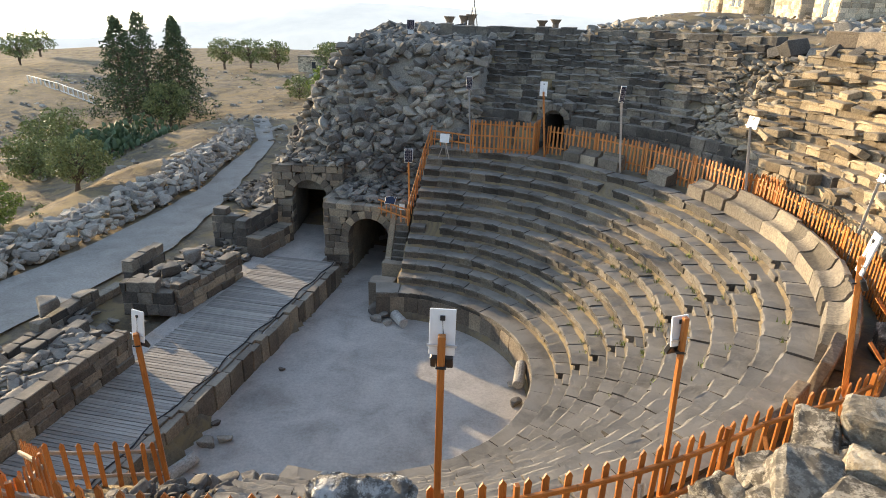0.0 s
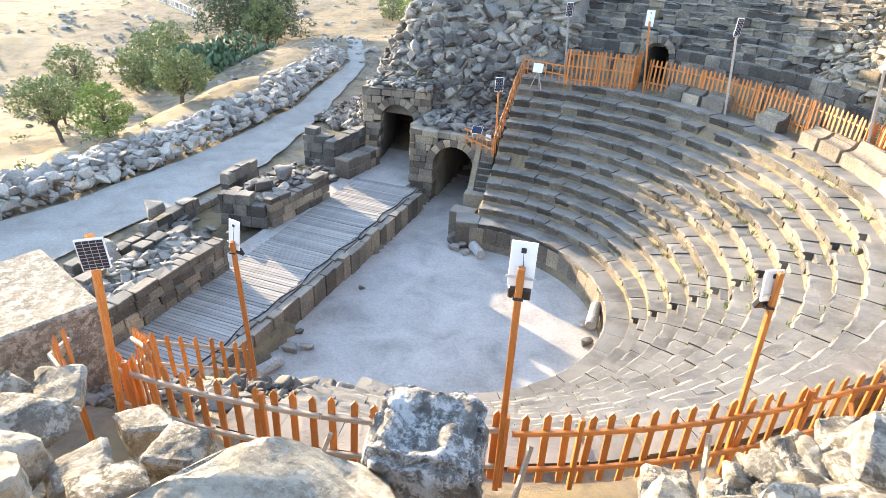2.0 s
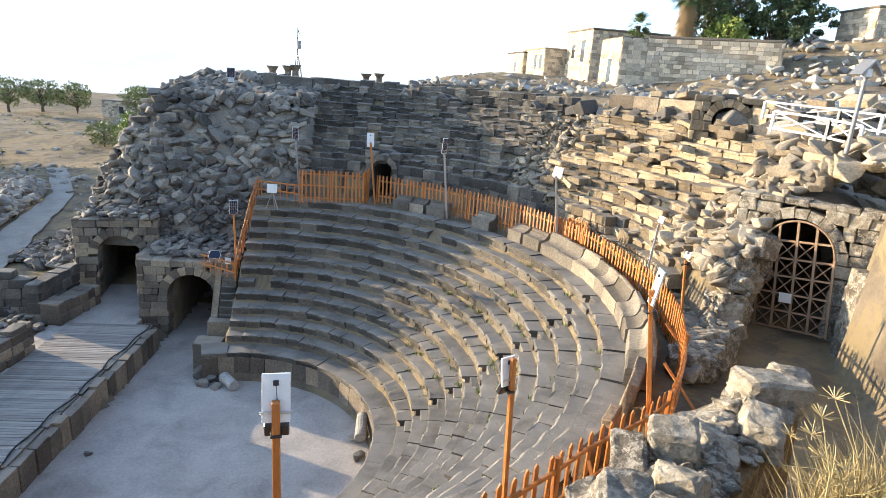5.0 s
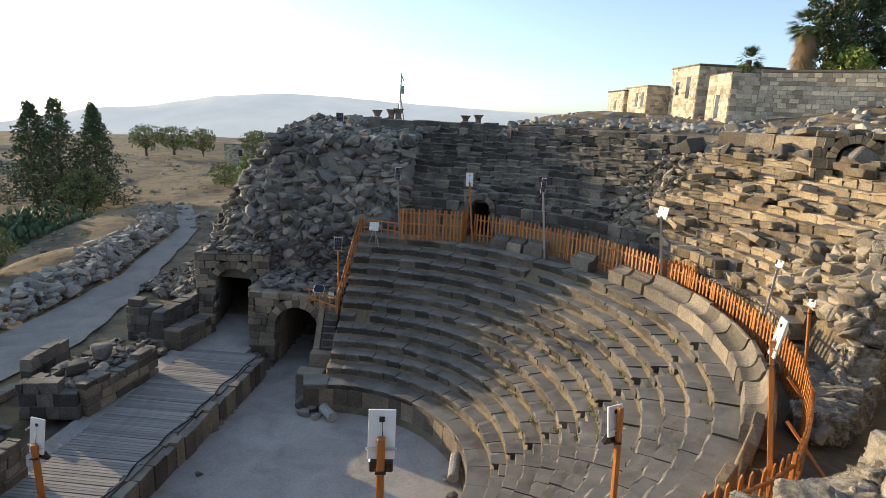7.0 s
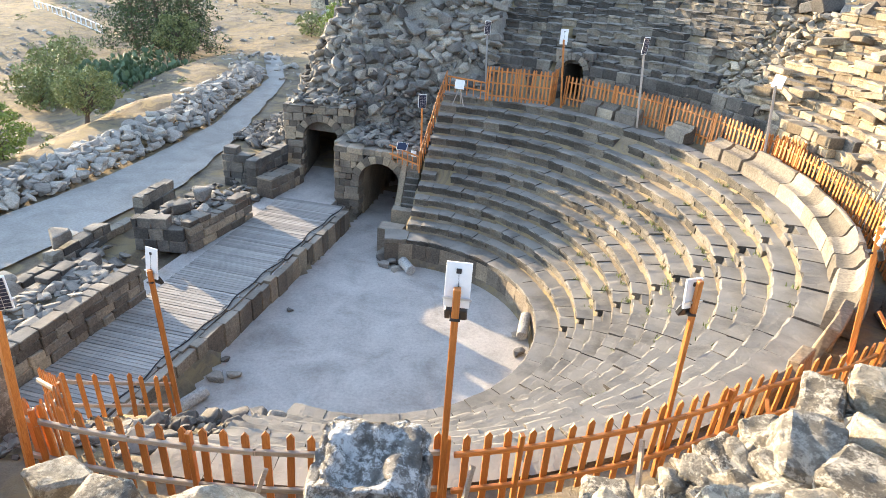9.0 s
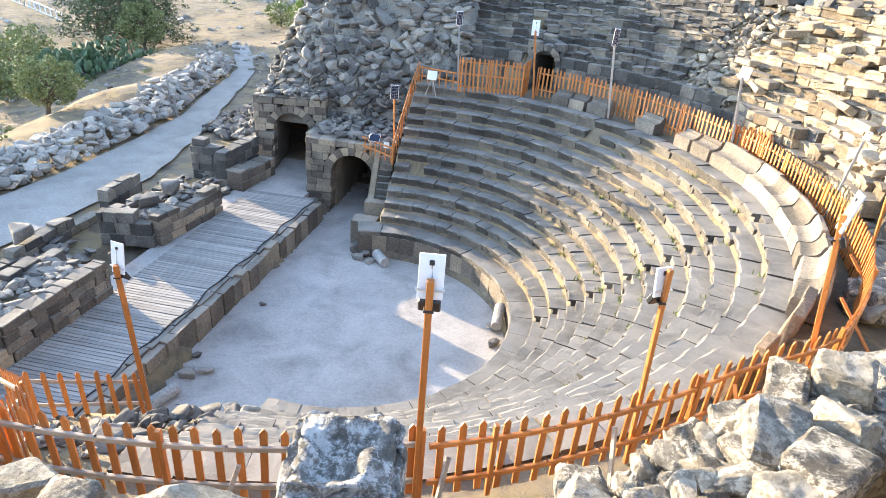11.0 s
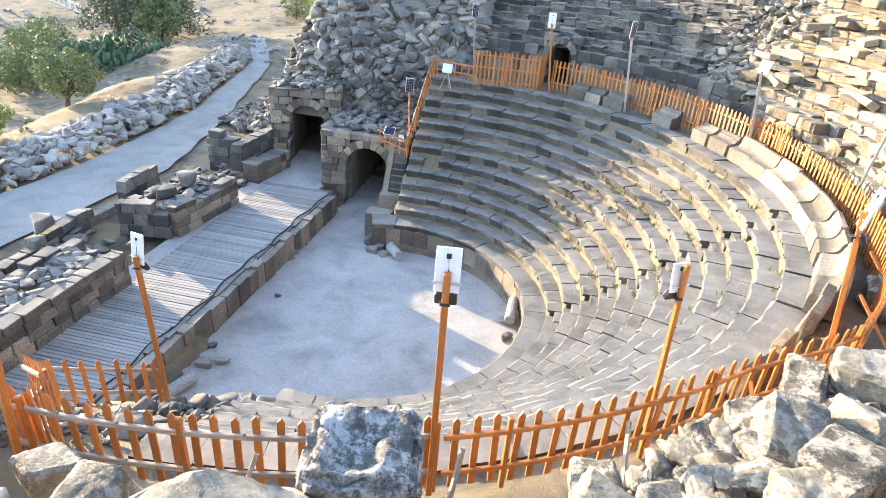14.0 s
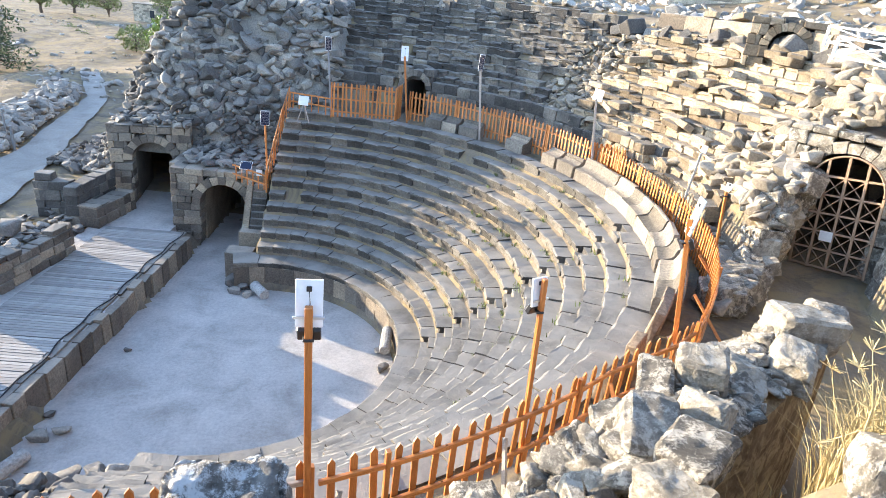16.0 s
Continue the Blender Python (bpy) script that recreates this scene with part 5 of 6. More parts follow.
solar_lamp((0.36, 28.85, 6.17), (0.16, 28.85, 9.4), STEEL, (0.28, 0.62), -85, False, FARPOST, 0.08)
solar_lamp((3.95, 28.27, 6.16), (3.63, 28.32, 9.3), FENCE, (0.34, 0.66), 88, False, FARPOST, 0.09)
solar_lamp((6.88, 25.44, 6.3), (6.55, 25.52, 9.5), GREYWOOD, (0.22, 0.7), -88, False, FARPOST, 0.09)
solar_lamp((9.95, 20.10, 6.4), (9.62, 20.28, 9.3), GREYWOOD, (0.55, 0.40), 10, False, FARPOST, 0.08)
solar_lamp((9.96, 14.34, 6.3), (10.11, 14.21, 9.0), STEEL, (0.2, 0.2), 10, False, FARPOST, 0.06)
solar_lamp((-2.40, 26.35, 3.9), (-2.46, 26.34, 6.4), FENCE, (0.36, 0.66), -80, False, FARPOST, 0.08)
solar_lamp((-3.49, 36.75, 7.8), (-3.39, 36.76, 11.8), STEEL, (0.45, 0.55), -80, True, "tall grey steel pole with a solar panel on the rubble", 0.14, 0.3)

solar_lamp((9.49, 11.62, 6.3), (9.22, 11.66, 8.75), FENCE, (0.16, 0.16), 20, True, "thin orange timber post with a small black flood lamp", 0.06, 0.1)


def flank_spots(r):
    for _ in range(420):
        a, q = r.uniform(-103, -88), r.uniform(6.4, 12.6)
        if a < lerp(-92, -85, smooth(8.0, 10.5, q)):
            if q * math.cos(radians(a)) > -1.5:
                yield q * math.cos(radians(a)), q * math.sin(radians(a)), 1.0 if r.random() < 0.15 else 0.35


rubble("flank_rubble", flank_spots, RUBBLE, "pale broken stones strewn over the ruined end of the seats", (0.2, 0.6), 61)

# ---- loose things on the orchestra and stage ----


def column_drum(p0, p1, r, label):
    d = Vector(p1) - Vector(p0)
    pts = [Vector(p0) + d * t for t in (0, 0.02, 0.3, 0.6, 0.98, 1)]
    bm = tube_bm(pts, [r * 0.92, r, r * 1.0, r * 0.97, r * 0.98, r * 0.88], 14)
    for v in bm.verts:
        v.co += noise.noise_vector(v.co * 4) * 0.02
    return tagged(link("column_piece", bm, MARBLE, smooth=False), label, "column piece", "fallen columns")


column_drum(W(-0.75, 5.25, 0.25), W(-0.15, 4.55, 0.25), 0.22, "short fallen column of pale stone on the orchestra floor")
column_drum(W(5.02, 2.05, 0.62), W(5.0, 0.95, 0.42), 0.2, "broken white column leaning on the podium wall")
column_drum(W(-4.25, -5.6, 0.2), W(-3.95, -4.7, 0.2), 0.2, "fallen column piece beside the stage front")
lo = random.Random(77)
for u, v, s in ((-1.35, 5.3, 0.6), (-1.75, 5.6, 0.75), (-1.0, 5.55, 0.5), (-1.5, 5.0, 0.45), (-0.95, 4.75, 0.35), (-4.1, -3.9, 0.45), (-3.65, -3.6, 0.4), (-4.35, -3.0, 0.3), (-3.7, 0.4, 0.22), (5.0, 0.4, 0.45), (4.8, 1.4, 0.4)):
    ob = link_mesh("fallen_stone", STONE_MESH[lo.randrange(10)], RUBBLE)
    ob.matrix_world = Matrix.Translation(W(u, v, s * 0.22)) @ Matrix.Rotation(lo.uniform(0, 6), 4, "Z") @ Matrix.Diagonal((s * 1.3, s, s * 0.8, 1))
    tagged(ob, "fallen grey block lying on the dusty floor", "fallen stone", "fallen stones")
for u, v, z, s in ((-9.8, 3.1, 2.1, 0.7), (-9.9, 4.5, 2.15, 0.8), (-11.9, -3.8, 1.6, 0.9), (-11.0, -4.2, 1.7, 0.9), (-12.5, -0.5, 1.85, 0.8), (-9.4, 0.3, 1.1, 0.5)):
    pale = s < 0.85 and u > -10.2 and z > 1.9
    ob = link_mesh("wall_boulder", hull := STONE_MESH[lo.randrange(10)].copy(), MARBLE if pale else BASALT)
    ob.matrix_world = Matrix.Translation(W(u, v, z + s * 0.2)) @ Matrix.Rotation(lo.uniform(0, 6), 4, "Z") @ Matrix.Diagonal((s * 1.2, s, s * 1.1, 1))
    tagged(ob, "white rough stone set on the ruined wall" if pale else "loose dark stone lying on the ruined wall", "stone", "loose wall stones")

# weeds in the seat joints
def weeds():
    r = random.Random(9)
    vs, fs = [], []
    for _ in range(110):
        i = r.randrange(2, 12)
        a = r.uniform(-65, 40)
        q = ROW_R + i * RUN - 0.03
        c = polar(q, a, POD_Z + i * RISE)
        for _ in range(r.randrange(5, 16)):
            b = c + Vector((r.gauss(0, 0.07), r.gauss(0, 0.07), 0))
            t = b + Vector((r.gauss(0, 0.05), r.gauss(0, 0.05), r.uniform(0.05, 0.2)))
            s = Vector((r.uniform(-1, 1), r.uniform(-1, 1), 0)).normalized() * 0.018
            n = len(vs)
            vs += [(b - s)[:], (b + s)[:], t[:]]
            fs.append((n, n + 1, n + 2))
    me = bpy.data.meshes.new("weeds")
    me.from_pydata(vs, [], fs)
    tagged(link_mesh("weeds", me, WEED), "green weeds sprouting in the joints of the seats", "weeds", kind="stuff")


weeds()


def grass(name, centres, n, tall, spread, mat, label, seed):
    r = random.Random(seed)
    vs, fs = [], []
    for c in centres:
        c = Vector(c)
        for _ in range(n):
            b = c + Vector((r.gauss(0, spread), r.gauss(0, spread), 0))
            b.z = ground_z(b) - 0.02
            h = tall * r.uniform(0.4, 1.1)
            bend = Vector((r.gauss(0, 0.35), r.gauss(0, 0.35), 0)) * h
            s = Vector((r.uniform(-1, 1), r.uniform(-1, 1), 0)).normalized() * 0.0042
            m = b + bend * 0.35 + Vector((0, 0, h * 0.6))
            t = b + bend + Vector((0, 0, h * 0.95))
            k = len(vs)
            vs += [(b - s)[:], (b + s)[:], (m + s * 0.7)[:], (m - s * 0.7)[:], t[:]]
            fs += [(k, k + 1, k + 2, k + 3), (k + 3, k + 2, k + 4)]
    me = bpy.data.meshes.new(name)
    me.from_pydata(vs, [], fs)
    return tagged(link_mesh(name, me, mat), label, "grass", kind="stuff")


grass("dry_bush", [(3.5, 2.4, 0), (3.62, 2.48, 0), (3.75, 2.35, 0), (3.55, 2.3, 0), (3.9, 2.3, 0)], 270, 0.8, 0.09, DRYGRASS, "tall dry straw-coloured grass by the sunken path", 3)
grass("dry_tufts", [(2.6, 2.55, 0), (3.1, 2.75, 0), (1.2, 3.75, 0), (2.0, 4.2, 0), (-3.9, 4.0, 0), (-3.3, 2.6, 0), (-3.0, 1.4, 0), (-4.4, 3.6, 0)], 45, 0.4, 0.12, DRYGRASS, "dry grass tufts between the boulders", 4)


def dry_umbels():
    """Dead thistle stalks with rayed heads and bare arching stems."""
    r = random.Random(9)
    bm = bmesh.new()
    for k in range(16):
        b = Vector((r.uniform(3.1, 3.5), r.uniform(2.15, 2.5), 0))
        b.z = ground_z(b) - 0.03
        h = r.uniform(0.3, 1.0)
        d = Vector((r.uniform(-0.5, 0.1), r.uniform(-0.1, 0.4), 0)) * h
        tip = b + d + Vector((0, 0, h))
        mid = b + d * 0.25 + Vector((0, 0, h * 0.6))
        add_tube(bm, [b, mid, tip], [0.007, 0.005, 0.003], 5)
        if k % 3:
            for _ in range(16):
                ray = Vector((r.gauss(0, 1), r.gauss(0, 1), abs(r.gauss(0, 0.8)))).normalized() * r.uniform(0.05, 0.1)
                add_tube(bm, [tip, tip + ray], [0.002, 0.0035], 4)
        else:
            for _ in range(4):
                s = b.lerp(tip, r.uniform(0.4, 0.9))
                e = s + Vector((r.gauss(0, 0.14), r.gauss(0, 0.14), r.uniform(0.0, 0.2)))
                add_tube(bm, [s, (s + e) / 2 + Vector((0, 0, 0.05)), e], [0.004, 0.003, 0.002], 4)
    return tagged(link("dry_stalks", bm, DRYGRASS), "dead thistle stalks with rayed seed heads", "weed", kind="stuff")


dry_umbels()
straw = [W(random.Random(k).uniform(-45, -22), random.Random(k + 500).uniform(-2, 45), 0) for k in range(150)]
grass("field_grass", straw, 26, 0.35, 0.9, DRYGRASS, "parched yellow grass over the field", 5)

# ---- trees ----


def tree(name, p, tall, crown, leafmat, label, category, seed, trunk=0.16, lean=(0, 0), clear=0.35, leaves=1500, leaf_size=0.12, shape="round", clumps=34):
    r = random.Random(seed)
    p = Vector(p)
    root = empty(name, Matrix.Translation(p), label, category)
    bm = bmesh.new()
    top = Vector((lean[0], lean[1], tall * (0.92 if shape == "cone" else 0.7)))
    pts = [Vector((0, 0, -0.3)), top * 0.25 + Vector((r.gauss(0, 0.05), r.gauss(0, 0.05), 0)) * tall * 0.2, top * 0.55, top]
    add_tube(bm, pts, [trunk, trunk * 0.8, trunk * 0.55, trunk * 0.12], 7)
    centres = []
    n = 120 if shape == "cone" else clumps
    for k in range(n):
        t = clear + (1 - clear) * (k + 0.5) / n
        a = k * 2.4 + r.uniform(-0.4, 0.4)
        if shape == "cone":
            q = crown * (1.12 - t) * r.uniform(0.6, 1.15)
            c = Vector((math.cos(a) * q, math.sin(a) * q, tall * t - 0.05 * tall)) + top * 0.0
        else:
            ball = math.sqrt(max(0.05, 1 - ((t - clear) / (1 - clear) * 1.8 - 0.85) ** 2))
            q = crown * ball * (r.uniform(0.3, 1.3) if shape == "ragged" else r.uniform(0.45, 1.0))
            c = Vector((math.cos(a) * q, math.sin(a) * q, tall * t)) + Vector((lean[0], lean[1], 0))
        s = top * min(0.95, max(0.2, t * 0.75))
        if shape == "cone":
            s = Vector((0, 0, c.z + 0.04 * tall)) + top * 0.0
        add_tube(bm, [s, (s + c) / 2 + Vector((0, 0, 0.0 if shape == "cone" else 0.06 * tall)), c], [trunk * (0.15 if shape == "cone" else 0.35), trunk * 0.12, trunk * 0.05], 4)
        if shape == "cone":
            for w in (0.45, 0.8):
                centres.append((s.lerp(c, w) + Vector((0, 0, 0.03 * tall * (1 - w))), crown * 0.16 * (1.5 - t) * r.uniform(0.7, 1.3)))
        centres.append((c, (crown * (0.19 if shape == "ragged" else 0.30) if shape != "cone" else crown * 0.13 * (1.5 - t)) * r.uniform(0.7, 1.3)))
    part("trunk", bm, BARK, root)
    rr = np.random.RandomState(seed)
    per = leaves // len(centres)
    vs, fs = [], []
    for c, rad in centres:
        d = rr.normal(size=(per, 3))
        d /= np.linalg.norm(d, axis=1)[:, None]
        o = np.array(c) + d * (rad * rr.uniform(0.35, 1.0, size=(per, 1)) ** 0.6) * np.array([1, 1, 0.75])
        a = rr.normal(size=(per, 3))
        a /= np.linalg.norm(a, axis=1)[:, None]
        b = np.cross(a, rr.normal(size=(per, 3)))
        b /= np.linalg.norm(b, axis=1)[:, None] + 1e-9
        s = leaf_size * rr.uniform(0.5, 1.1, size=(per, 1))
        block = np.stack((o - a * s, o + b * s * 0.45, o + a * s, o - b * s * 0.45), 1).reshape(-1, 3)
        k0 = sum(len(x) for x in vs)
        vs.append(block)
        fs += [(k0 + 4 * i, k0 + 4 * i + 1, k0 + 4 * i + 2, k0 + 4 * i + 3) for i in range(per)]
    me = bpy.data.meshes.new("crown")
    me.from_pydata(np.concatenate(vs).tolist(), [], fs)
    link_mesh("crown", me, leafmat, root)
    return root


def on_ground(u, v):
    return W(u, v, height(u, v))


OL = "rounded olive tree with grey-green leaves in the dry field"
tree("olive_tree", on_ground(-27.3, 17.0), 3.9, 2.0, OLIVE, OL, "tree", 1, 0.2, (0.4, 0.2), 0.35, 5200, 0.13)
tree("leafy_bush", on_ground(-25.2, 8.6), 3.2, 1.5, LIMEBUSH, "bright yellow-green bush at the edge of the stone bank", "bush", 2, 0.08, (0, 0), 0.15, 3600, 0.12)
tree("olive_tree", on_ground(-41, 20.5), 4.4, 2.2, OLIVE, OL, "tree", 3, 0.18, (-0.6, 0), 0.4, 2600, 0.15)
tree("olive_tree", on_ground(-30.2, 9.4), 3.9, 2.0, OLIVE, "leaning olive tree with a slanting trunk", "tree", 4, 0.16, (-1.2, 0.5), 0.45, 3000, 0.13)
tree("olive_tree", on_ground(-28.5, 3.2), 3.9, 2.1, OLIVE, "leaning olive tree with a slanting trunk", "tree", 5, 0.16, (-1.4, 0.4), 0.45, 3000, 0.13)
tree("olive_tree", on_ground(-35, 13.5), 3.4, 2.0, OLIVE, OL, "tree", 6, 0.15, (0, 0), 0.4, 2000, 0.15)
for k, (u, v, h, c) in enumerate(((-38, 24, 3.2, 2.4), (-42, 29.5, 3.6, 2.6), (-46, 36, 3.6, 2.6))):
    tree("shrub", on_ground(u, v), h, c, OLIVE, "dense dark green shrub by the cactus thicket", "shrub", 20 + k, 0.1, (0, 0), 0.12, 3000, 0.17)
tree("conifer", on_ground(-44, 47.5), 13.2, 4.8, PINE, "tall sparse conifer rising above the field", "tree", 8, 0.25, (0.3, 0), 0.10, 7500, 0.19, "cone")
tree("conifer", on_ground(-41.5, 50.5), 12.4, 4.2, PINE, "tall dark conifer with a dense crown", "tree", 9, 0.25, (0, 0), 0.08, 9500, 0.19, "cone")
tree("conifer", on_ground(-47, 47.5), 12.6, 4.6, PINE, "tall sparse conifer rising above the field", "tree", 10, 0.22, (-0.3, 0), 0.10, 8500, 0.19, "cone")
tree("olive_tree", on_ground(-41, 47), 5.0, 2.8, OLIVE, OL, "tree", 11, 0.2, (0, 0), 0.25, 3000, 0.2)
for k, (u, v) in enumerate(((-62, 95), (-58, 98), (-54, 102), (-41, 100), (-36, 104), (-45, 108), (-25, 112), (-16, 112), (-95, 80), (-110, 100))):
    tree("olive_tree", on_ground(u, v), 5.6, 3.4, OLIVE, "far olive tree along the edge of the plateau", "tree", 40 + k, 0.3, (0, 0), 0.35, 1500, 0.3)
tree("olive_tree", on_ground(-22.5, 52), 5.2, 2.6, LIMEBUSH, "light green fig tree behind the rubble", "tree", 60, 0.2, (0, 0), 0.25, 3200, 0.2)
tree("shrub", on_ground(-31, 62), 3.0, 2.2, OLIVE, "round green shrub near the far house", "shrub", 61, 0.1, (0, 0), 0.15, 1500, 0.2)


def cactus_patch():
    """Prickly-pear thicket: flat oval pads stacked at odd angles."""
    r = random.Random(13)
    root = empty("cactus_thicket", Matrix.Translation(on_ground(-37.5, 32)), "thicket of grey-green prickly pear cactus", "cactus")
    pad = arrays_of_pad()
    vs, fs, at = [], [], 0
    o = root.matrix_world.translation
    for _ in range(900):
        u, v = -37.5 + max(-3.5, min(3.5, r.gauss(0, 2.2))), 32.0 + max(-6, min(6, r.gauss(0, 4.0)))
        p = on_ground(u, v) - o + Vector((0, 0, r.uniform(0.0, 2.6) * max(0.1, 1 - abs(u + 37.5) / 4)))
        rot = np.array(Euler((r.gauss(0, 0.5), r.gauss(0, 0.4), r.uniform(0, 6.3))).to_matrix())
        s = r.uniform(0.25, 0.45)
        v_, f_ = pad
        vs.append((v_ * s) @ rot.T + np.array(p[:]))
        fs += [tuple(i + at for i in f) for f in f_]
        at += len(v_)
    me = bpy.data.meshes.new("pad_mass")
    me.from_pydata(np.concatenate(vs).tolist(), [], fs)
    tagged(link_mesh("pad_mass", me, CACTUS, root), kind="stuff")


def arrays_of_pad():
    bm = bmesh.new()
    bmesh.ops.create_icosphere(bm, subdivisions=1, radius=1.0, matrix=Matrix.Translation((0, 0, 0.9)) @ Matrix.Diagonal((0.65, 0.13, 0.95, 1)))
    return arrays(bm)


cactus_patch()



def scrub():
    r = random.Random(17)
    vs, fs = [], []
    for _ in range(420):
        u, v = r.uniform(-80, -21), r.uniform(0, 100)
        if u > -19 - v * 0.33 or noise.noise(Vector((u * 0.07, v * 0.07, 2))) < -0.05:
            continue
        c = on_ground(u, v)
        size = r.uniform(0.25, 0.8)
        for _ in range(60):
            d = Vector((r.gauss(0, 1), r.gauss(0, 1), abs(r.gauss(0, 0.7)))).normalized() * size * r.uniform(0.4, 1)
            a = Vector((r.gauss(0, 1), r.gauss(0, 1), r.gauss(0, 1))).normalized() * 0.09
            b = a.cross(Vector((r.gauss(0, 1), r.gauss(0, 1), r.gauss(0, 1)))).normalized() * 0.05
            k = len(vs)
            vs += [(c + d - a)[:], (c + d + b)[:], (c + d + a)[:], (c + d - b)[:]]
            fs.append((k, k + 1, k + 2, k + 3))
    me = bpy.data.meshes.new("scrub")
    me.from_pydata(vs, [], fs)
    tagged(link_mesh("scrub", me, OLIVE), "low grey-green scrub dotted over the dry field", "scrub", kind="stuff")


scrub()

# ---- village on the hill ----


def house(name, p, yaw, w, d, h, label, windows=(), roof_lip=0.15, ruined=False):
    m = Matrix.Translation(p) @ Matrix.Rotation(radians(yaw), 4, "Z")
    root = empty(name, m, label, "house")
    r = random.Random(int(abs(p[0]) * 10))
    wall = part("wall", box_bm(w, d, h, 0.05, Matrix.Translation((0, 0, h / 2))), HOUSE, root)
    part("roof", box_bm(w + 2 * roof_lip, d + 2 * roof_lip, 0.18, 0.03, Matrix.Translation((0, 0, h + 0.09))), WALLSTONE, root)
    # courses of blocks proud of the wall face
    items_v, items_f, at = [], [], 0
    for face in range(4):
        length, off = (w, d / 2) if face % 2 == 0 else (d, w / 2)
        z = 0.0
        while z < h - 0.1:
            x = -length / 2
            ch = r.uniform(0.26, 0.36)
            while x < length / 2 - 0.1:
                bw = min(r.uniform(0.35, 0.7), length / 2 - x)
                v_, f_ = BLOCKS[r.randrange(8)]
                rot = np.array(Matrix.Rotation(radians(90 * face), 3, "Z"))
                local_v = v_ * np.array([bw - 0.02, 0.12, ch - 0.02]) + np.array([x + bw / 2, -off, z + ch / 2])
                if not any(fc == face and abs(x + bw / 2 - wx) < ww / 2 + bw * 0.4 and abs(z + ch / 2 - wz) < wh / 2 + ch * 0.4 for fc, wx, wz, ww, wh in windows):
                    items_v.append(local_v @ rot.T)
                    items_f += [tuple(i + at for i in f) for f in f_]
                    at += len(v_)
                x += bw
            z += ch
    me = bpy.data.meshes.new("masonry")
    me.from_pydata(np.concatenate(items_v).tolist(), [], items_f)
    tagged(link_mesh("masonry", me, HOUSE, root), kind="stuff")
    for fc, wx, wz, ww, wh in windows:
        off = d / 2 if fc % 2 == 0 else w / 2
        mm = Matrix.Rotation(radians(90 * fc), 4, "Z")
        win = part("window", box_bm(ww, 0.04, wh, 0.0, mm @ Matrix.Translation((wx, -off - 0.022, wz))), WINDOWDARK, root, "dark window opening")
        part("sill", box_bm(ww + 0.2, 0.16, 0.1, 0.01, mm @ Matrix.Translation((wx, -off - 0.06, wz - wh / 2 - 0.05))), HOUSE, win)
        part("lintel", box_bm(ww + 0.3, 0.14, 0.16, 0.01, mm @ Matrix.Translation((wx, -off - 0.05, wz + wh / 2 + 0.08))), HOUSE, win)
    return root


house("stone_house", (34.75, 62.9, 13.0), -4, 8.5, 7, 5.3, "square two-storey house of pale golden stone on the hill", ((0, 1.0, 3.4, 1.1, 1.1), (0, -2.0, 0.9, 0.9, 1.4), (3, 1.2, 3.2, 0.9, 2.2), (3, -1.5, 3.2, 0.8, 1.4)))
house("stone_house", (31.6, 71.0, 13.0), -4, 6, 8, 3.4, "low house wing of golden stone with tall openings", ((3, 0.5, 2.0, 0.8, 1.6), (3, 2.5, 2.0, 0.8, 1.6), (0, 0, 1.6, 1.0, 1.5)))
house("stone_house", (31.6, 77.5, 12.8), -4, 6, 7, 3.3, "lowest golden stone house at the end of the row", ((3, 0, 1.6, 0.8, 1.2), (0, 0, 1.6, 0.8, 1.2)))
house("ruined_house", (27.6, 46.6, 12.5), -8, 4.0, 4.5, 3.9, "roofless golden stone house with a broken wall", ((3, 0, 1.3, 0.8, 2.2),), 0.02)
house("ruined_house", (31.8, 42.2, 12.8), -40, 9.5, 2.5, 3.8, "long ruined wall of dark and golden stone", (), 0.02)
house("stone_house", (47.2, 41.4, 17.6), -12, 5.5, 4.5, 2.4, "small banded stone house at the top of the hill", ((0, 1, 1.2, 0.9, 2.2),))
house("far_house", W(-41, 104, height(-41, 104) - 0.3), -14, 15, 8, 3.4, "long low plastered farmhouse with a flat roof", ((0, -4, 1.9, 0.8, 1.3), (0, 0, 1.9, 0.8, 1.3), (0, 4, 1.6, 0.9, 1.9), (1, 0, 1.8, 0.8, 1.3)))
tree("conifer", (37.6, 50.0, 15.0), 9.8, 3.2, PINE, "broad dark pine on the village hill", "tree", 70, 0.35, (0.3, 0), 0.2, 22000, 0.18, "ragged", 110)
tree("pine_tree", (39.4, 47.8, 15.0), 6.6, 2.7, PINE, "leaning green pine beside the palm", "tree", 71, 0.25, (2.2, -2.0), 0.4, 13000, 0.17, "ragged", 70)
tree("shrub", (37.0, 47.8, 15.0), 4.2, 2.0, LIMEBUSH, "bright green tree under the pine", "tree", 72, 0.2, (0, 0), 0.2, 2500, 0.24)


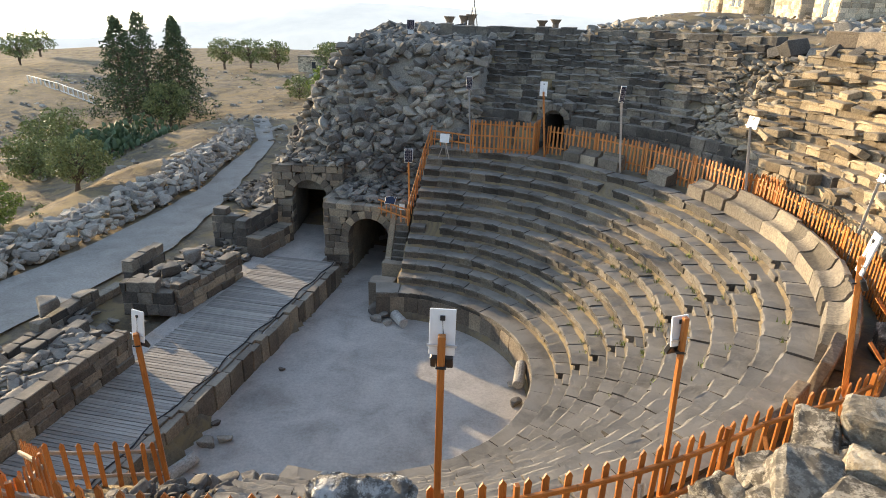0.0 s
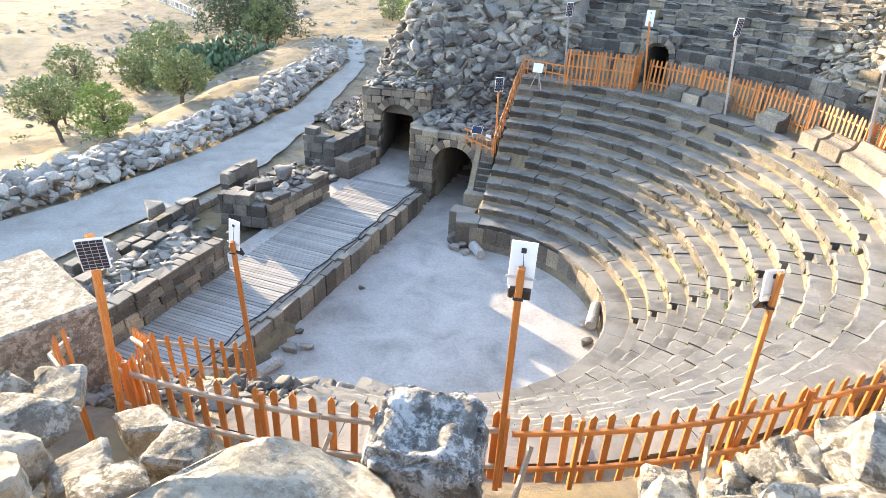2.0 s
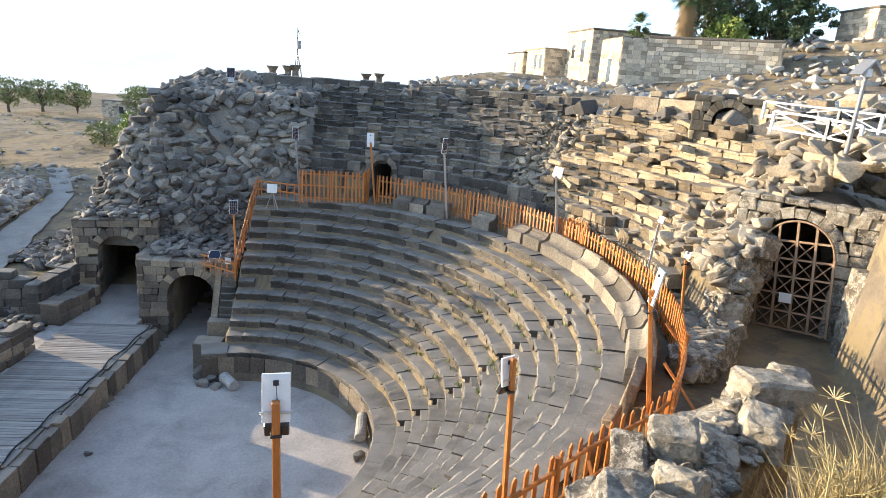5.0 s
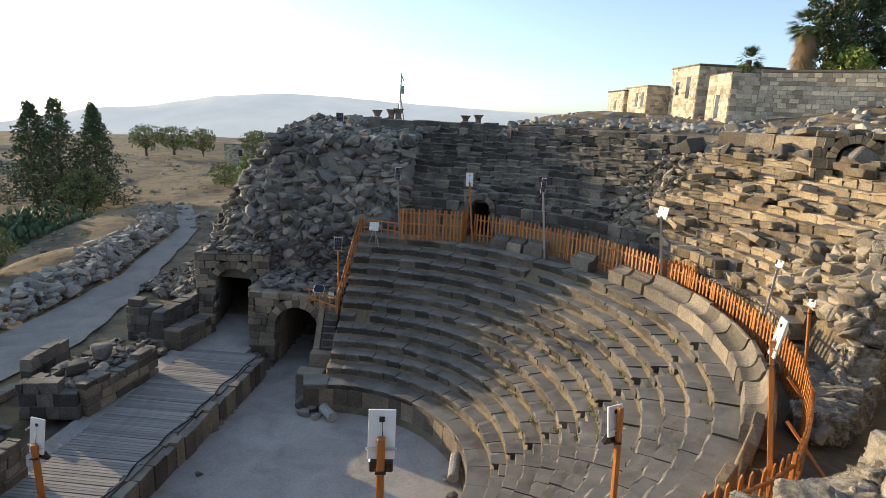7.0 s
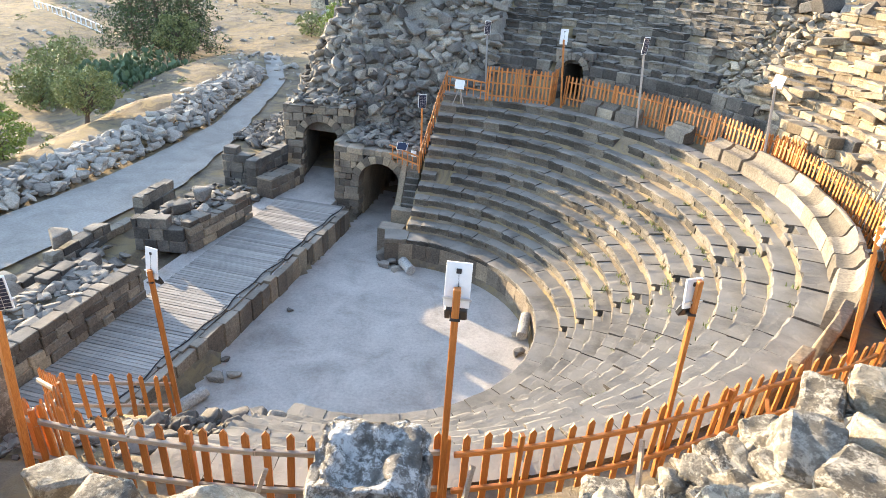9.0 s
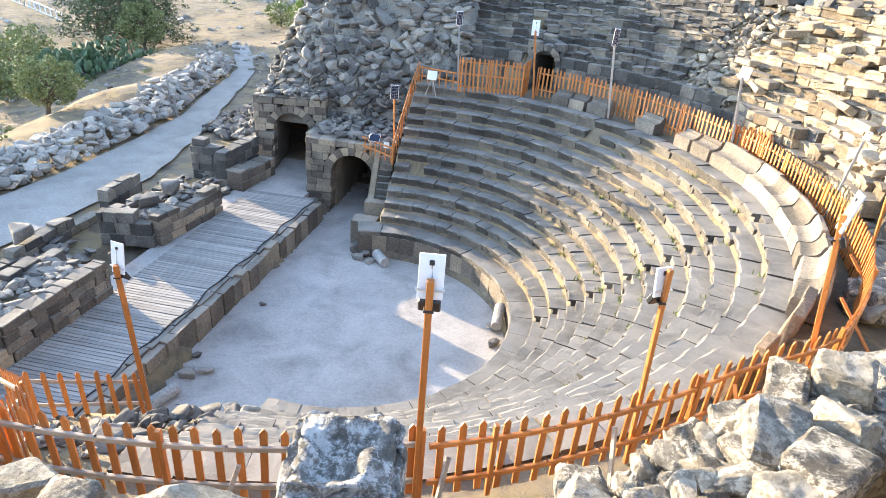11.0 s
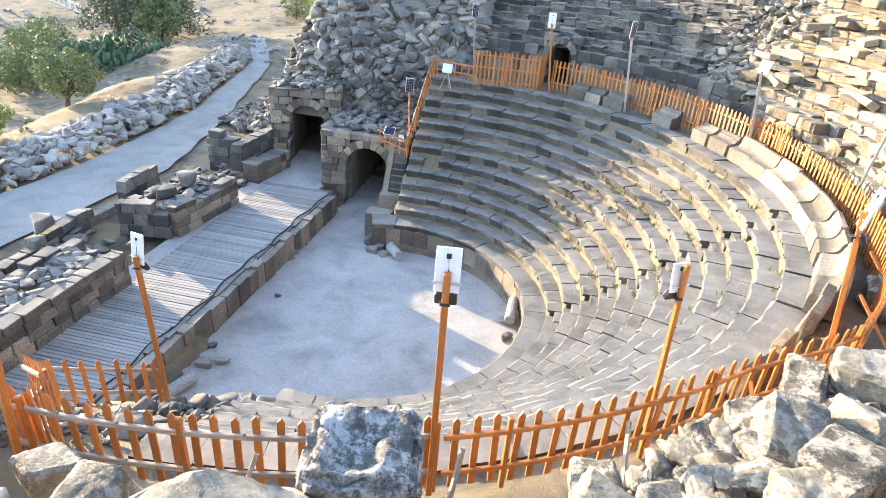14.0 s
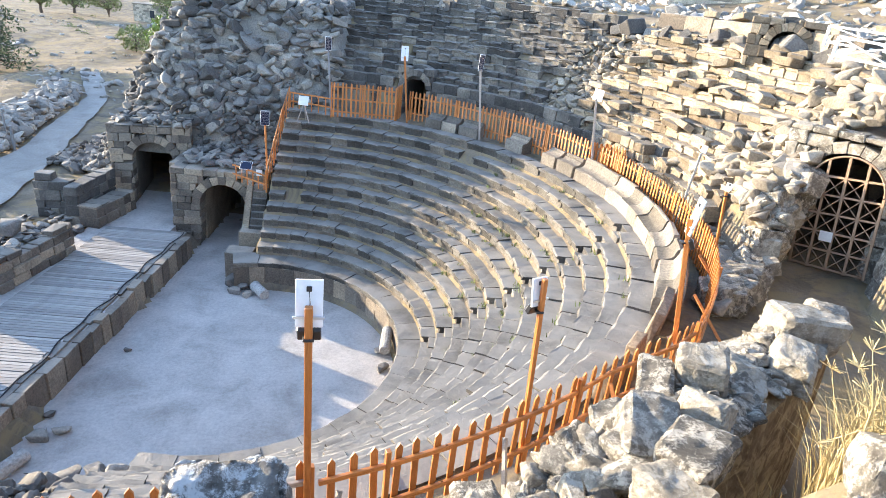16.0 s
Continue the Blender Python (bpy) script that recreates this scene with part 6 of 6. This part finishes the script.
def palm(p, tall, crown, skirt, seed):
    r = random.Random(seed)
    root = empty("palm_tree", Matrix.Translation(p), "fan palm with a shaggy skirt of dead fronds" if skirt else "small fan palm behind the house roof", "palm", "palms")
    part("trunk", tube_bm([(0, 0, -0.5), (0.1, 0, tall * 0.5), (0, 0.1, tall)], [0.35, 0.28, 0.25], 8), BARK, root)
    def fronds(n, droop0, droop1, mat, name, z):
        vs, fs = [], []
        for k in range(n):
            a = r.uniform(0, 6.3)
            e = r.uniform(droop0, droop1)
            d = Vector((math.cos(a) * math.cos(e), math.sin(a) * math.cos(e), math.sin(e)))
            c = Vector((0, 0, z + r.uniform(-0.3, 0.3))) + d * crown * 0.5
            side = d.cross(Vector((0, 0, 1))).normalized()
            for j in range(9):
                t = (j - 4) / 4
                tip = c + (d * (1 - 0.35 * abs(t)) + side * t * 0.8) * crown * 0.55 - Vector((0, 0, 0.15 * crown))
                b = len(vs)
                w = side * 0.05
                vs += [(c - w)[:], (c + w)[:], tip[:]]
                fs.append((b, b + 1, b + 2))
        me = bpy.data.meshes.new(name)
        me.from_pydata(vs, [], fs)
        link_mesh(name, me, mat, root)
    fronds(95, -0.8, 1.3, PALMLEAF, "crown", tall)
    if skirt:
        for q in range(4):
            fronds(40, -1.5, -0.9, THATCH, "dead_fronds", tall - 0.05 - q * 0.75)


palm((34.0, 49.6, 14.6), 6.4, 1.9, True, 3)
palm((32.7, 55.2, 13.6), 5.0, 1.5, False, 4)

# ---- rails, mast, posts and stands ----


def rail_line(name, pts, label, mat, tall=1.0, lattice=True, post=0.06):
    pts = [Vector(p) for p in pts]
    root = empty(name, Matrix.Translation(pts[0]), label, "railing")
    o = pts[0]
    for a, b in zip(pts, pts[1:]):
        d = b - a
        n = max(1, round(d.length / 1.6))
        for q in (0.12, tall):
            part("rail", tube_bm([a - o + Vector((0, 0, q)), b - o + Vector((0, 0, q))], [post * 0.7] * 2, 6), mat, root)
        for k in range(n + 1):
            p = a + d * (k / n) - o
            part("post", tube_bm([p, p + Vector((0, 0, tall))], [post] * 2, 6), mat, root)
            if lattice and k < n:
                e = a + d * ((k + 1) / n) - o
                bm = bmesh.new()
                add_tube(bm, [p + Vector((0, 0, 0.12)), e + Vector((0, 0, tall))], [post * 0.45] * 2, 5)
                add_tube(bm, [p + Vector((0, 0, tall)), e + Vector((0, 0, 0.12))], [post * 0.45] * 2, 5)
                part("brace", bm, mat, root)
    return root


rail_line("white_railing", [(16.3, 18.2, 11.9), (17.5, 16.2, 11.8), (18.3, 13.8, 11.7)], "white-painted railing with crossed braces on the terrace", WHITEPAINT, 0.62)
rail_line("white_railing", [(14.95, 16.2, 11.6), (15.5, 14.6, 11.5), (15.75, 13.7, 11.4)], "white-painted railing with crossed braces on the terrace", WHITEPAINT, 0.65)
rail_line("field_railing", [(-68.0, 92.0, ground_z((-68, 92)) + 0.1), (-59, 85.7, ground_z((-59, 85.7)) + 0.1), (-50.2, 79.4, ground_z((-50.2, 79.4)) + 0.1)], "long white railing across the field", WHITEPAINT, 1.1, False, 0.09)


def bird_lamp():
    root = empty("terrace_lamp", Matrix.Translation((14.95, 13.3, 11.3)), "lantern on a post under a little pitched roof", "lamp")
    part("post", tube_bm([(0, 0, 0), (0, 0, 2.1)], [0.06, 0.05], 8), STEEL, root)
    bm = bmesh.new()
    add_prism(bm, [(-0.38, 2.1), (0, 2.5), (0.38, 2.1), (0.34, 2.08), (0, 2.42), (-0.34, 2.08)], -0.2, 0.2)
    part("roof", bm, STEEL, root)
    part("lantern", box_bm(0.2, 0.2, 0.22, 0.02, Matrix.Translation((0, 0, 2.15))), PANELWHITE, root)


bird_lamp()


def mast():
    root = empty("radio_mast", Matrix.Translation((0.45, 69.9, 9.0)), "slim radio mast on a tripod beyond the ruins", "mast")
    part("pole", tube_bm([(0, 0, 4.5), (0.05, 0, 7.5)], [0.09, 0.07], 6), STEEL, root)
    for k in range(3):
        a = k * 2.1 + 0.4
        part("leg", tube_bm([(math.cos(a) * 0.95, math.sin(a) * 0.95, 0), (0, 0, 5.0)], [0.07, 0.06], 5), STEEL, root)
    part("antenna_box", box_bm(0.4, 0.3, 0.9, 0.03, Matrix.Translation((0.22, 0, 5.7))), STEEL, root)
    part("antenna", tube_bm([(0.05, 0, 7.3), (0.35, 0, 6.6)], [0.06, 0.05], 5), STEEL, root)


mast()
for k, (x, y, z, h) in enumerate(((-1.6, 52, 10.2, 2.2), (-0.4, 52.5, 10.2, 2.3), (0.2, 52.3, 10.2, 2.4), (6.0, 52, 10.6, 1.7), (7.1, 52, 10.7, 1.7), (15.3, 52, 10.9, 1.4))):
    bm = tube_bm([(0, 0, 0), (0, 0, h * 0.8), (0, 0, h * 0.85), (0, 0, h)], [0.28, 0.25, 0.3, 0.48], 10)
    ob = tagged(link("column_stump", bm, BASALT), "broken dark column with its capital beyond the crest", "column", "column stumps")
    ob.location = (x, y, z)
for k, (x, y, h) in enumerate(((-18.9, 39.7, 2.2), (-17.9, 38.2, 1.6))):
    ob = tagged(link("signpost", tube_bm([(0, 0, 0), (0, 0, h)], [0.06 + 0.03 * k, 0.05 + 0.03 * k], 8), STEEL), "dark metal post at the edge of the track", "post", "track posts")
    ob.location = (x, y, ground_z((x, y)))


def easel(p, yaw):
    root = empty("sign_stand", Matrix.Translation(p) @ Matrix.Rotation(radians(yaw), 4, "Z"), "white notice on a wooden tripod stand", "sign")
    for x, y in ((-0.28, -0.1), (0.28, -0.1), (0.0, 0.35)):
        part("leg", tube_bm([(x, y, 0), (0, 0.05, 0.85)], [0.025, 0.02], 5), GREYWOOD, root)
    part("board", box_bm(0.46, 0.03, 0.42, 0.005, Matrix.Translation((0, -0.02, 0.98)) @ Matrix.Rotation(radians(-18), 4, "X")), WHITEPAINT, root)


easel((-0.9, 28.3, 6.0), -15)


def solar_box():
    root = empty("solar_charger", Matrix.Translation(W(-1.95, 8.7, 4.0)) @ Matrix.Scale(0.62, 4) @ Matrix.Rotation(radians(TURN_DEG), 4, "Z"), "solar panel leaning on a frame above the passage arch", "solar panel")
    part("panel", box_bm(0.75, 0.04, 0.6, 0.005, Matrix.Translation((0, 0, 0.55)) @ Matrix.Rotation(radians(-50), 4, "X")), GLASSBLUE, root, "dark blue solar panel")
    part("frame", box_bm(0.82, 0.03, 0.67, 0.005, Matrix.Translation((0, 0.03, 0.53)) @ Matrix.Rotation(radians(-50), 4, "X")), PANELWHITE, root)
    for x in (-0.3, 0.3):
        part("leg", tube_bm([(x, -0.2, 0), (x, 0.2, 0.8)], [0.025, 0.025], 5), GREYWOOD, root)
    part("notice", box_bm(0.42, 0.02, 0.45, 0.004, Matrix.Translation((1.05, -0.5, 0.25))), WHITEPAINT, root)


solar_box()

# ---- far hills ----


def hills():
    table = ((-75, -120), (-50, -150), (-31.7, -139), (-28.8, -107), (-25.5, -57), (-21.9, -42), (-16.1, 29), (-10.3, 63), (-5.3, 59), (0, 44), (10.6, 26), (18.4, 25), (30, 18), (60, -60))
    bm = bmesh.new()
    cols = []
    for k in range(271):
        b = -75 + k * 0.5
        z = ridge(table, b) + 3 * noise.noise(Vector((b * 0.7, 0, 0)))
        x, y = math.sin(radians(b)), math.cos(radians(b))
        cols.append([bm.verts.new((x * q, y * q, zz)) for q, zz in ((2600, -700), (2900, z - 130), (3500, z))])
    for a, b in zip(cols, cols[1:]):
        for j in range(2):
            bm.faces.new((a[j], b[j], b[j + 1], a[j + 1]))
    m, nt, bsdf = nodes_of("painted_haze_hills")
    # distance haze is put into the pale colour and its faint glow
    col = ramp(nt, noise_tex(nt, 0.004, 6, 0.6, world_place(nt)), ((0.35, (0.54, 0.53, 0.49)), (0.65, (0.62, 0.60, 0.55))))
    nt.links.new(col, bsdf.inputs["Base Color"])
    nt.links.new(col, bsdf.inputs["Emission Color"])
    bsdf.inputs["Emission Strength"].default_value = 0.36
    bsdf.inputs["Roughness"].default_value = 1.0
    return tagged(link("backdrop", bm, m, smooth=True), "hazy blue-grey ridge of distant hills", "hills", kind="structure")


hills()
